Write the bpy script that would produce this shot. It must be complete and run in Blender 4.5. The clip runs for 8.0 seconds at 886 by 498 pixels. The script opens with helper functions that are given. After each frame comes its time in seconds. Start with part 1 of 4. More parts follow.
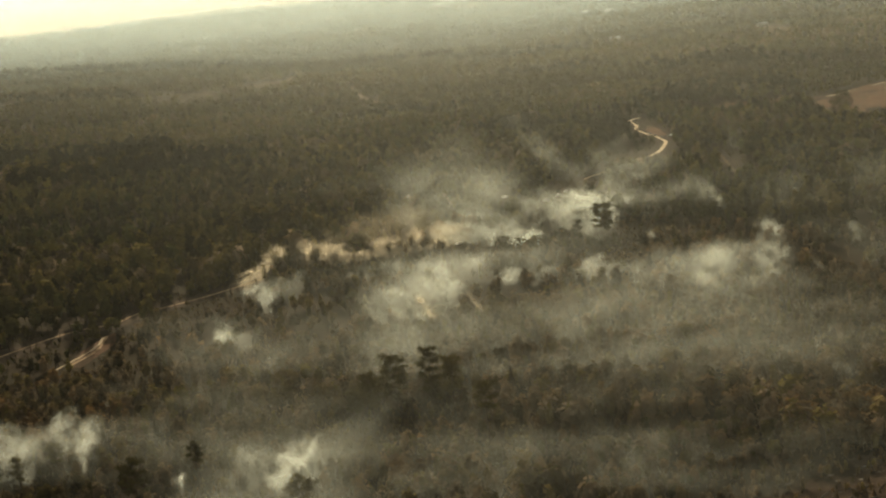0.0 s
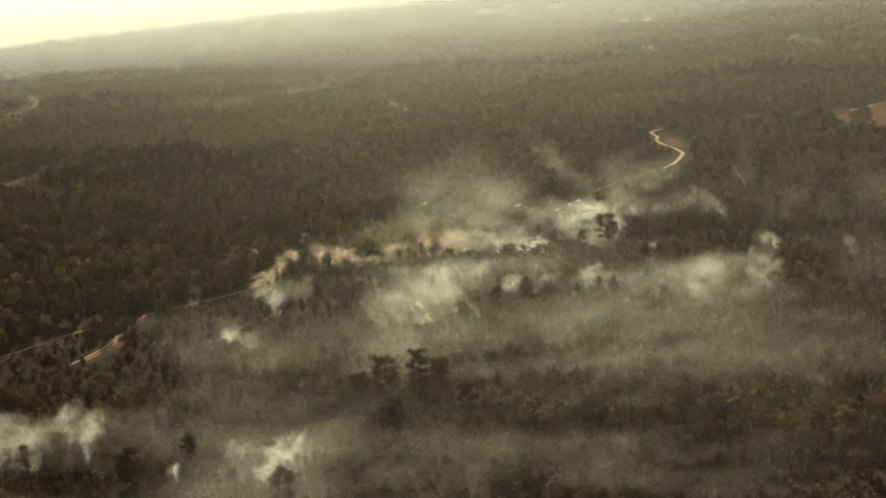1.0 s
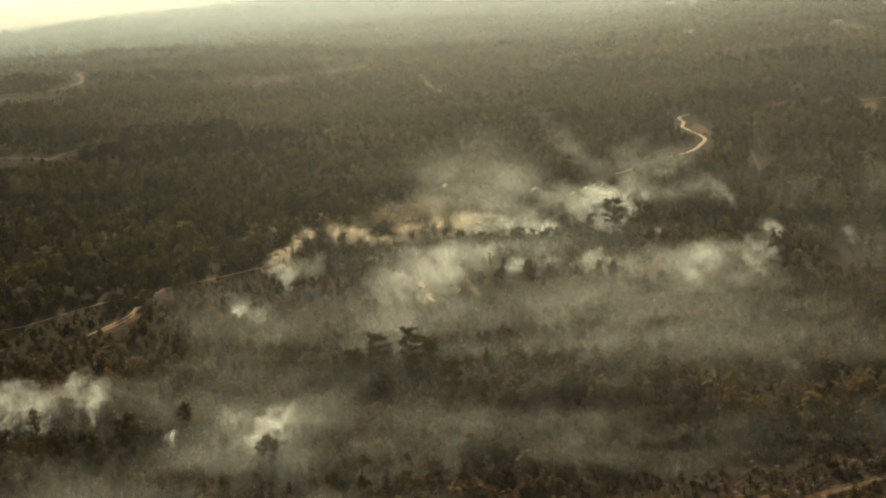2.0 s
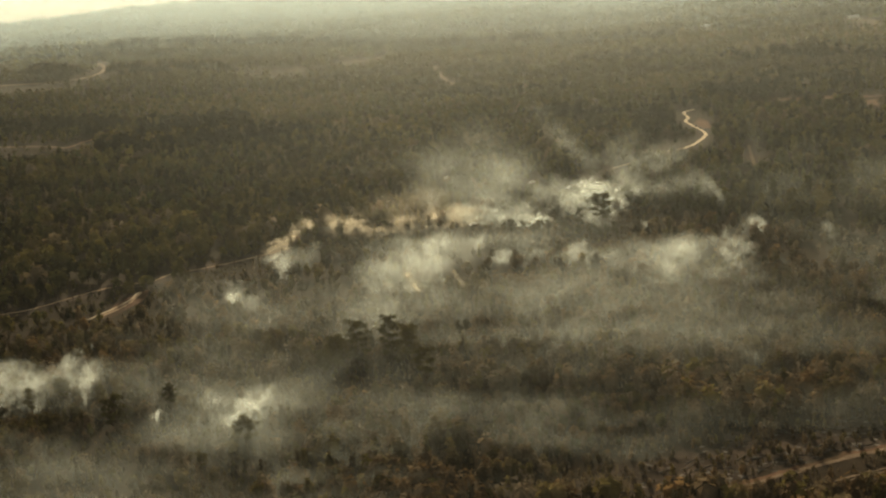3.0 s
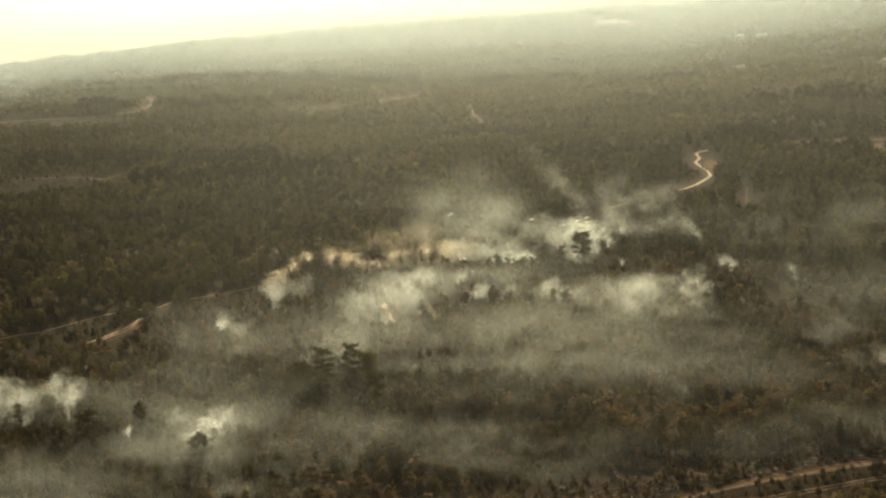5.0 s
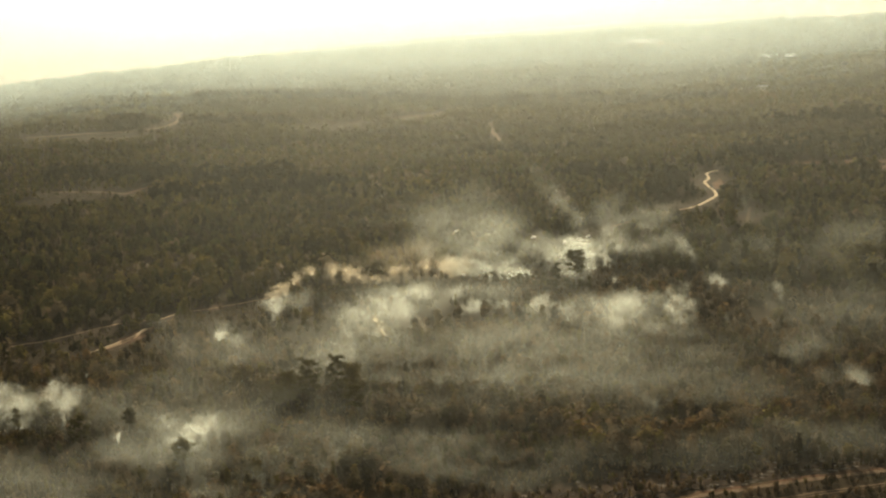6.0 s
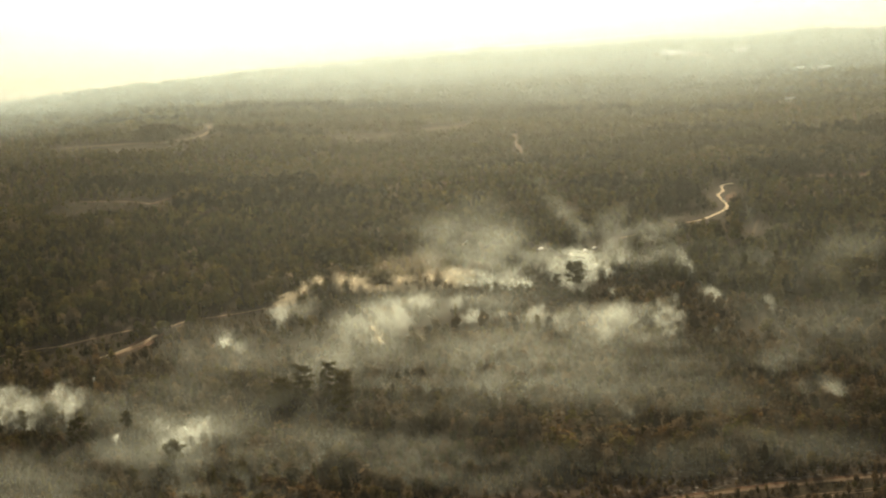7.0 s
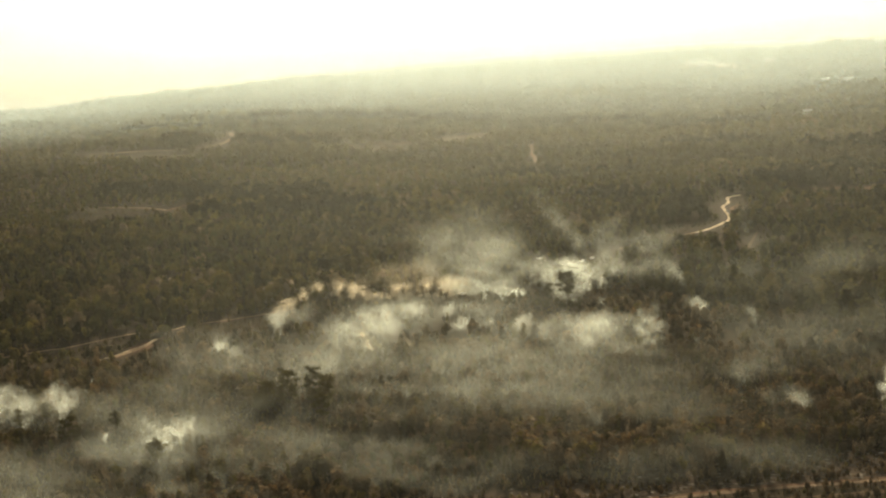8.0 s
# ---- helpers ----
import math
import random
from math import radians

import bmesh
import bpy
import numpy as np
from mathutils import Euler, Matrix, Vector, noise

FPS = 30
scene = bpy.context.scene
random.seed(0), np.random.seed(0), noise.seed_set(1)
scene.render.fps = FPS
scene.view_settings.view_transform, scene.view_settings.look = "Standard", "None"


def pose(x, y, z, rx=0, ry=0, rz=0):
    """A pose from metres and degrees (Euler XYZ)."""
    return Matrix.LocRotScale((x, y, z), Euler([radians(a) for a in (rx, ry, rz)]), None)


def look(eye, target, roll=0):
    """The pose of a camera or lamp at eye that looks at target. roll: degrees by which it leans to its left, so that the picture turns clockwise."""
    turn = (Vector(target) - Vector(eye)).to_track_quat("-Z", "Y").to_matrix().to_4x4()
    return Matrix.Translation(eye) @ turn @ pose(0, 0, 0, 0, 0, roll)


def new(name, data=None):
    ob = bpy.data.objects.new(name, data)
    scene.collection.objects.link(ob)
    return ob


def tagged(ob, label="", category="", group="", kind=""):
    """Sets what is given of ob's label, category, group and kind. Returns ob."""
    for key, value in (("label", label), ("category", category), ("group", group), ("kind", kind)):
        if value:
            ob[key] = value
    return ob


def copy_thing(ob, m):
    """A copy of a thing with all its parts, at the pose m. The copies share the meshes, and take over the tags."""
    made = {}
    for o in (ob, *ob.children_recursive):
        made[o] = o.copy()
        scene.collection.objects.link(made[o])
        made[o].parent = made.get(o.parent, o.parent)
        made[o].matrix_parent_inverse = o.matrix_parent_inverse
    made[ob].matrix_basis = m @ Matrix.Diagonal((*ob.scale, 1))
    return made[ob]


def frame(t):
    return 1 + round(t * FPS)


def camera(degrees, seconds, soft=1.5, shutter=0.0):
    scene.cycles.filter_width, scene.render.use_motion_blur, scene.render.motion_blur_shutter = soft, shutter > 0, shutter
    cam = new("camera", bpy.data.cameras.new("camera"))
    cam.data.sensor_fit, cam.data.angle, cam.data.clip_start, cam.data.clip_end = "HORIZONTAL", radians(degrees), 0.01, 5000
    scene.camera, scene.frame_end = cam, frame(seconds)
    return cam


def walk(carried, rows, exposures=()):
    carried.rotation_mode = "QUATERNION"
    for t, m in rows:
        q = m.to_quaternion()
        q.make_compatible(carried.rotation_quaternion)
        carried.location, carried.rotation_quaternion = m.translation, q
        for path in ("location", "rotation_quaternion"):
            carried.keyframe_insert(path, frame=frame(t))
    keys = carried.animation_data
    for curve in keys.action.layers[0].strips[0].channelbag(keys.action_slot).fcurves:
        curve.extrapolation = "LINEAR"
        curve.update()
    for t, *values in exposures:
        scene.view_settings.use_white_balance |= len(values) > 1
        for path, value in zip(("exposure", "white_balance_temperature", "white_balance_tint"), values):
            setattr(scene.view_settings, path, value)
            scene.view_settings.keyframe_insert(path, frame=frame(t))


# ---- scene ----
cam = camera(42.3, 8.0, soft=2.2)
METRES, EYE, TILT, LEAN, TURN = 265.0, 140.0, -12.8, 6.5, 0.0
ROWS = [
    (0.0, 0.0, 0.0, 0.0, 0.0, 0.0, -0.0),
    (0.5, 0.0476, -0.0353, 0.0035, 1.21, -0.14, -0.41),
    (1.0, 0.0872, -0.077, 0.0026, 2.12, 0.27, -1.03),
    (1.5, 0.1391, -0.1099, 0.0066, 3.42, -0.25, -1.62),
    (3.0, 0.287, -0.2166, 0.018, 6.04, -1.38, -2.72),
    (3.5, 0.3379, -0.2488, 0.0218, 6.38, -1.14, -2.9),
    (4.0, 0.3903, -0.2804, 0.0253, 7.3, -0.82, -3.05),
    (4.5, 0.4451, -0.3129, 0.0336, 8.25, -0.59, -3.25),
    (5.0, 0.5025, -0.3375, 0.0358, 9.2, 0.08, -3.7),
    (6.5, 0.6786, -0.4134, 0.0444, 12.02, 0.97, -4.5),
    (7.0, 0.7389, -0.4367, 0.05, 13.07, 1.14, -4.7),
    (7.5, 0.8004, -0.4586, 0.0549, 13.84, 1.2, -5.02),
    (8.0, 0.8635, -0.4804, 0.0619, 14.73, 1.38, -5.32),
]
walk(cam, [(t, pose(0, 0, EYE, TILT, LEAN, TURN) @ pose(METRES * x, METRES * y, METRES * z, 90 + pitch, roll, yaw)) for t, x, y, z, yaw, pitch, roll in ROWS],
     exposures=[(0.0, 0.1, 8200, 6), (3.0, 0.24, 8200, 6), (5.0, 0.39, 8200, 6), (8.0, 0.54, 8200, 6)])

# ---- light: a low hazy sun ahead of the camera ----
SUN_AZ, SUN_EL = -9.0, 24.0
world = bpy.data.worlds.new("world")
scene.world = world
world.use_nodes = True
wn = world.node_tree.nodes
sky = wn.new("ShaderNodeTexSky")
sky.sky_type = "NISHITA"
sky.sun_disc = False
sky.sun_elevation = radians(SUN_EL)
sky.sun_rotation = radians(SUN_AZ)
sky.dust_density = 3.0
sky.air_density = 0.7
sky.ozone_density = 1.0
soften = wn.new("ShaderNodeHueSaturation")
soften.inputs["Saturation"].default_value = 0.4
world.node_tree.links.new(sky.outputs[0], soften.inputs["Color"])
hazy = wn.new("ShaderNodeMix")
hazy.data_type, hazy.blend_type = "RGBA", "MULTIPLY"
hazy.inputs[0].default_value = 1.0
hazy.inputs[7].default_value = (1.0, 0.97, 0.86, 1)
world.node_tree.links.new(soften.outputs[0], hazy.inputs[6])
world.node_tree.links.new(hazy.outputs[2], wn["Background"].inputs[0])
wn["Background"].inputs[1].default_value = 0.088
sun_data = bpy.data.lights.new("sun", "SUN")
sun_data.energy = 4.0
sun_data.angle = radians(1.5)
sun_data.color = (1.0, 0.88, 0.70)
sun = new("sun", sun_data)
sun_way = Vector((math.sin(radians(SUN_AZ)) * math.cos(radians(SUN_EL)), math.cos(radians(SUN_AZ)) * math.cos(radians(SUN_EL)), math.sin(radians(SUN_EL))))
sun.matrix_world = look(sun_way * 900, (0, 0, 0))
scene.cycles.transparent_max_bounces = 96


# ---- materials ----
def material(name):
    m = bpy.data.materials.new(name)
    m.use_nodes = True
    nt = m.node_tree
    nt.nodes.clear()
    out = nt.nodes.new("ShaderNodeOutputMaterial")
    return m, nt, out


def node(nt, kind, **sockets):
    n = nt.nodes.new(kind)
    for key, value in sockets.items():
        n.inputs[key.replace("_", " ")].default_value = value
    return n


def ramp(nt, source, stops):
    r = nt.nodes.new("ShaderNodeValToRGB")
    el = r.color_ramp.elements
    while len(el) < len(stops):
        el.new(0.5)
    for e, (p, c) in zip(el, stops):
        e.position, e.color = p, (*c, 1)
    nt.links.new(source, r.inputs[0])
    return r.outputs[0]


def mix_color(nt, kind, fac, a, b):
    n = nt.nodes.new("ShaderNodeMix")
    n.data_type, n.blend_type = "RGBA", kind
    for value, socket in ((fac, n.inputs[0]), (a, n.inputs[6]), (b, n.inputs[7])):
        if isinstance(value, bpy.types.NodeSocket):
            nt.links.new(value, socket)
        else:
            socket.default_value = value if isinstance(value, float) else (*value, 1)
    return n.outputs[2]


def maths(nt, op, a, b=0.0, clamp=False):
    n = nt.nodes.new("ShaderNodeMath")
    n.operation, n.use_clamp = op, clamp
    for value, socket in ((a, n.inputs[0]), (b, n.inputs[1])):
        if isinstance(value, bpy.types.NodeSocket):
            nt.links.new(value, socket)
        else:
            socket.default_value = value
    return n.outputs[0]


def noise_at(nt, scale, detail=4.0, rough=0.55, vector=None):
    n = node(nt, "ShaderNodeTexNoise", Scale=scale, Detail=detail, Roughness=rough)
    if vector is None:
        g = nt.nodes.new("ShaderNodeNewGeometry")
        vector = g.outputs["Position"]
    nt.links.new(vector, n.inputs["Vector"])
    return n


def surface(name, stops, scale, fine=0.0, rough=0.9, bump=0.0, metal=0.0):
    """A dull surface: a colour ramp over broad noise, with finer grain and relief."""
    m, nt, out = material(name)
    broad = noise_at(nt, scale, 5.0, 0.6)
    colour = ramp(nt, broad.outputs["Fac"], stops)
    if fine:
        grain = noise_at(nt, fine, 3.0, 0.7)
        g = ramp(nt, grain.outputs["Fac"], [(0.25, (0.55, 0.55, 0.55)), (0.75, (1.35, 1.35, 1.35))])
        colour = mix_color(nt, "MULTIPLY", 1.0, colour, g)
    b = node(nt, "ShaderNodeBsdfPrincipled", Roughness=rough, Metallic=metal, Specular_IOR_Level=0.5 if rough < 0.85 else 0.04)
    nt.links.new(colour, b.inputs["Base Color"])
    if bump and fine:
        bm_ = node(nt, "ShaderNodeBump", Strength=0.6, Distance=bump)
        nt.links.new(grain.outputs["Fac"], bm_.inputs["Height"])
        nt.links.new(bm_.outputs[0], b.inputs["Normal"])
    nt.links.new(b.outputs[0], out.inputs[0])
    return m


TONES = [(0.0, (0.040, 0.044, 0.016)), (0.3, (0.098, 0.079, 0.026)), (0.5, (0.112, 0.083, 0.048)), (0.68, (0.155, 0.124, 0.090)), (0.84, (0.132, 0.082, 0.038)), (1.0, (0.040, 0.028, 0.020))]


def foliage(name, tone=None, spread=0.12, dim=1.0, glow=0.3):
    """Leaves and needles that let some light through. tone: fixed place on the scale from green to scorched, else read from the mesh."""
    m, nt, out = material(name)
    isl = nt.nodes.new("ShaderNodeNewGeometry")
    if tone is None:
        at = nt.nodes.new("ShaderNodeAttribute")
        at.attribute_name = "tone"
        base = at.outputs["Fac"]
        av = nt.nodes.new("ShaderNodeAttribute")
        av.attribute_name = "shade"
        value = av.outputs["Fac"]
    else:
        oi = nt.nodes.new("ShaderNodeObjectInfo")
        base = maths(nt, "ADD", maths(nt, "MULTIPLY", oi.outputs["Random"], spread), tone - spread / 2)
        value = maths(nt, "ADD", maths(nt, "MULTIPLY", oi.outputs["Random"], 0.5 * dim), 0.75 * dim)
    shift = maths(nt, "MULTIPLY", maths(nt, "SUBTRACT", isl.outputs["Random Per Island"], 0.5), 0.05)
    colour = ramp(nt, maths(nt, "ADD", base, shift, True), TONES)
    dab = maths(nt, "ADD", maths(nt, "MULTIPLY", isl.outputs["Random Per Island"], 0.3), 0.82)
    colour = mix_color(nt, "MULTIPLY", 1.0, colour, maths(nt, "MULTIPLY", dab, value))
    d = nt.nodes.new("ShaderNodeBsdfDiffuse")
    t = nt.nodes.new("ShaderNodeBsdfTranslucent")
    s = node(nt, "ShaderNodeMixShader", Fac=glow)
    nt.links.new(colour, d.inputs[0])
    nt.links.new(colour, t.inputs[0])
    nt.links.new(d.outputs[0], s.inputs[1])
    nt.links.new(t.outputs[0], s.inputs[2])
    nt.links.new(s.outputs[0], out.inputs[0])
    return m


def vapour(name, colour, wisp, even=0.0, flow=(0.85, 0.3, 1.15)):
    """Thin scattering matter: it lets light through by its density, which the mesh carries, broken up by noise in space."""
    m, nt, out = material(name)
    dens = nt.nodes.new("ShaderNodeAttribute")
    dens.attribute_name = "body"
    alpha = dens.outputs["Fac"]
    if wisp:
        g = nt.nodes.new("ShaderNodeNewGeometry")
        gr = nt.nodes.new("ShaderNodeAttribute")
        gr.attribute_name = "grain"
        sized = nt.nodes.new("ShaderNodeVectorMath")
        sized.operation = "SCALE"
        nt.links.new(g.outputs["Position"], sized.inputs[0])
        nt.links.new(gr.outputs["Fac"], sized.inputs["Scale"])
        mp = node(nt, "ShaderNodeMapping", Scale=flow)
        nt.links.new(sized.outputs[0], mp.inputs["Vector"])
        loc = nt.nodes.new("ShaderNodeAttribute")
        loc.attribute_name = "local"
        ln = nt.nodes.new("ShaderNodeVectorMath")
        ln.operation = "LENGTH"
        warp = noise_at(nt, 1 / 30.0, 2.0, 0.55, mp.outputs[0])
        mid = nt.nodes.new("ShaderNodeVectorMath")
        mid.operation = "SUBTRACT"
        mid.inputs[1].default_value = (0.5, 0.5, 0.5)
        nt.links.new(warp.outputs["Color"], mid.inputs[0])
        bent = nt.nodes.new("ShaderNodeVectorMath")
        bent.operation = "MULTIPLY_ADD"
        bent.inputs[1].default_value = (1.6, 0.8, 1.9)
        nt.links.new(mid.outputs[0], bent.inputs[0])
        nt.links.new(loc.outputs["Vector"], bent.inputs[2])
        nt.links.new(bent.outputs[0], ln.inputs[0])
        edge = nt.nodes.new("ShaderNodeVectorMath")
        edge.operation = "LENGTH"
        nt.links.new(loc.outputs["Vector"], edge.inputs[0])
        far = maths(nt, "POWER", ln.outputs["Value"], 1.6)
        broad = noise_at(nt, 1 / 26.0, 5.0, 0.62, mp.outputs[0])
        broad.inputs["Distortion"].default_value = 1.6
        spread = node(nt, "ShaderNodeMapRange", From_Min=0.34 - even, From_Max=0.66)
        nt.links.new(broad.outputs["Fac"], spread.inputs[0])
        rest = maths(nt, "SUBTRACT", spread.outputs[0], maths(nt, "ADD", maths(nt, "MULTIPLY", far, 0.95), 0.1))
        puff = node(nt, "ShaderNodeMapRange", From_Min=-0.15, From_Max=0.9)
        puff.interpolation_type = "SMOOTHSTEP"
        nt.links.new(rest, puff.inputs[0])
        rim = maths(nt, "SUBTRACT", 1.0, maths(nt, "POWER", edge.outputs["Value"], 3.0), True)
        alpha = maths(nt, "MULTIPLY", maths(nt, "MULTIPLY", alpha, rim), puff.outputs[0], True)
    d = node(nt, "ShaderNodeBsdfDiffuse", Color=(*colour, 1))
    t = node(nt, "ShaderNodeBsdfTranslucent", Color=(*colour, 1))
    s = node(nt, "ShaderNodeMixShader", Fac=0.65)
    nt.links.new(d.outputs[0], s.inputs[1])
    nt.links.new(t.outputs[0], s.inputs[2])
    clear = nt.nodes.new("ShaderNodeBsdfTransparent")
    x = nt.nodes.new("ShaderNodeMixShader")
    nt.links.new(alpha, x.inputs[0])
    nt.links.new(clear.outputs[0], x.inputs[1])
    nt.links.new(s.outputs[0], x.inputs[2])
    nt.links.new(x.outputs[0], out.inputs[0])
    return m


LITTER = surface("leaf_litter", [(0.3, (0.014, 0.010, 0.006)), (0.5, (0.032, 0.021, 0.012)), (0.62, (0.026, 0.021, 0.010)), (0.75, (0.045, 0.031, 0.020))], 0.02, 0.35, 0.95, 0.3)
SAND = surface("sand", [(0.3, (0.36, 0.25, 0.17)), (0.55, (0.50, 0.37, 0.25)), (0.75, (0.30, 0.20, 0.13))], 0.08, 0.5, 0.95, 0.1)
LANE = surface("lane_earth", [(0.3, (0.12, 0.087, 0.061)), (0.55, (0.20, 0.143, 0.101)), (0.75, (0.088, 0.066, 0.048))], 0.12, 0.7, 0.95, 0.1)
PALE_SAND = surface("pale_sand", [(0.3, (0.55, 0.43, 0.30)), (0.6, (0.68, 0.56, 0.41))], 0.06, 0.5, 0.95, 0.1)
CLAY = surface("red_clay", [(0.36, (0.06, 0.038, 0.024)), (0.5, (0.135, 0.074, 0.048)), (0.64, (0.085, 0.055, 0.032))], 0.035, 0.22, 0.95, 0.1)
BURNT_EARTH = surface("burnt_earth", [(0.3, (0.022, 0.016, 0.012)), (0.5, (0.055, 0.039, 0.029)), (0.68, (0.095, 0.068, 0.050))], 0.09, 0.6, 0.95, 0.1)
BROWN_GRASS = surface("dry_grass", [(0.3, (0.075, 0.055, 0.034)), (0.55, (0.11, 0.08, 0.05)), (0.75, (0.06, 0.05, 0.03))], 0.02, 0.3, 0.95, 0.1)
ASH = surface("ash", [(0.3, (0.03, 0.026, 0.022)), (0.5, (0.10, 0.09, 0.08)), (0.66, (0.30, 0.27, 0.25))], 0.25, 1.2, 0.95, 0.1)
BARK = surface("bark", [(0.3, (0.05, 0.035, 0.025)), (0.7, (0.12, 0.085, 0.06))], 0.8, 4.0, 0.9, 0.03)
LEAVES = foliage("woodland_leaves")
DARK_PINE = foliage("dark_pine_needles", 0.16, 0.12, 0.62, 0.15)
CLUMP_PINE = foliage("brownish_pine_needles", 0.26, 0.1, 0.9, 0.25)
PINE_GREEN = foliage("pine_needles", 0.1, 0.14)
SCORCHED = foliage("scorched_leaves", 0.74, 0.24)
VEIL_SMOKE = vapour("thin_smoke", (0.80, 0.88, 0.82), True, 0.13, (0.6, 0.62, 1.1))
SOFT_SMOKE = vapour("soft_smoke", (0.82, 0.90, 0.85), True, 0.18)
SMOKE = vapour("smoke", (0.83, 0.91, 0.87), True, 0.10)
TAN_SMOKE = vapour("tan_smoke", (0.93, 0.85, 0.68), True, 0.16)
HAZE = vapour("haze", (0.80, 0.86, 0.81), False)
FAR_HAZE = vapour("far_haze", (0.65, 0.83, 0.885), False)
WHITE_PAINT = surface("white_paint", [(0.3, (0.70, 0.70, 0.68)), (0.7, (0.82, 0.82, 0.80))], 0.4, 2.0, 0.5)
DARK_PAINT = surface("dark_paint", [(0.3, (0.03, 0.03, 0.035)), (0.7, (0.06, 0.06, 0.065))], 0.4, 2.0, 0.35)
RUBBER = surface("rubber", [(0.3, (0.02, 0.02, 0.02)), (0.7, (0.04, 0.04, 0.04))], 1.0, 4.0, 0.8)
ROOFING = surface("pale_metal_roof", [(0.3, (0.55, 0.54, 0.52)), (0.7, (0.75, 0.74, 0.72))], 0.3, 2.0, 0.4)
SIDING = surface("siding", [(0.3, (0.55, 0.50, 0.44)), (0.7, (0.68, 0.63, 0.56))], 0.4, 2.0, 0.8)
PANE = surface("window_glass", [(0.3, (0.03, 0.035, 0.04)), (0.7, (0.05, 0.055, 0.06))], 0.4, 2.0, 0.1)


# ---- ground ----
RADII = [0, 450, 700, 1000, 1250, 1600, 2100, 3000, 4000, 4600, 5200]
RISE = [-38, -37, -31, -22, -18, -4, 22, 70, 122, 150, 146]


def step(a, b, v):
    u = np.clip((v - a) / (b - a), 0, 1)
    return u * u * (3 - 2 * u)


# height of the skyline hills by compass bearing
SKY_AZ = [-60, -35.6, -33, -30, -27.5, -24, -21.5, -17, -13, -7, -1, 2, 5, 7.5, 12, 40]
SKY_Z = [74, 86, 92, 106, 117, 124, 133, 138, 142, 137, 134, 121, 123, 107, 108, 112]


def near_z(x, y):
    r = np.hypot(x - 60, y + 40)
    z = sum(np.interp(r + d, RADII, RISE) for d in (-120, -60, 0, 60, 120)) / 5
    z = z - 0.03 * x * step(900, 2000, r)
    z = z + step(900, 1600, r) * (7 * np.sin(x / 310 + y / 520 + 1) + 5 * np.sin(x / 170 - y / 260))
    return z + 1.2 * np.sin(x / 47 + y / 90) + 1.0 * np.sin(y / 61 - x / 83)


def ground_z(x, y):
    x, y = np.asarray(x, float), np.asarray(y, float)
    r = np.hypot(x - 60, y + 40)
    a = np.arctan2(x - 60, y + 40)
    first = (near_z(60 + 2000 * np.sin(a), -40 + 2000 * np.cos(a)) - 160) / 2000
    last = (np.interp(np.degrees(a), SKY_AZ, SKY_Z) - 160) / 4700
    u = np.clip((r - 2000) / 2700, 0, 1)
    far = 160 + r * (first + (last - first) * u ** 0.75) + 7 * step(2100, 2500, r) * (1 - step(3300, 4200, r)) * (np.sin(y / 140 + x / 420) + 0.6 * np.sin(x / 190 - y / 330))
    w = step(1950, 2300, r)
    return near_z(x, y) * (1 - w) + far * w


def mesh_from(name, verts, faces_flat, corners, mat, attrs=None, smooth=False):
    """A mesh from arrays: vertices (n, 3), flat corner indices, corners per face."""
    me = bpy.data.meshes.new(name)
    me.vertices.add(len(verts))
    me.vertices.foreach_set("co", np.asarray(verts, np.float32).ravel())
    faces_flat = np.asarray(faces_flat, np.int32).ravel()
    count = len(faces_flat) // corners
    me.loops.add(len(faces_flat))
    me.loops.foreach_set("vertex_index", faces_flat)
    me.polygons.add(count)
    me.polygons.foreach_set("loop_start", np.arange(0, count * corners, corners, dtype=np.int32))
    me.polygons.foreach_set("loop_total", np.full(count, corners, np.int32))
    if smooth:
        me.polygons.foreach_set("use_smooth", np.ones(count, bool))
    for key, (kind, values) in (attrs or {}).items():
        at = me.attributes.new(key, kind, "POINT")
        at.data.foreach_set("vector" if kind == "FLOAT_VECTOR" else "value", np.asarray(values, np.float32).ravel())
    me.update(calc_edges=True)
    me.materials.append(mat)
    return me


def grid_faces(nx, ny, start=0):
    i, j = np.meshgrid(np.arange(nx - 1), np.arange(ny - 1), indexing="ij")
    a = (i * ny + j).ravel() + start
    return np.stack([a, a + ny, a + ny + 1, a + 1], 1)


ax = np.concatenate([np.linspace(-4900, -900, 80, endpoint=False), np.linspace(-900, 900, 150, endpoint=False), np.linspace(900, 4900, 81)])
ay = np.concatenate([np.linspace(-4000, 150, 60, endpoint=False), np.linspace(150, 1400, 125, endpoint=False), np.linspace(1400, 5000, 110)])
gx, gy = np.meshgrid(ax, ay, indexing="ij")
gv = np.stack([gx.ravel(), gy.ravel(), ground_z(gx, gy).ravel()], 1)
ground = new("ground", mesh_from("ground", gv, grid_faces(len(ax), len(ay)), 4, LITTER, smooth=True))
tagged(ground, "brown leaf-littered forest ground rising to hazy hills", "ground", kind="structure")

CLEAR = []


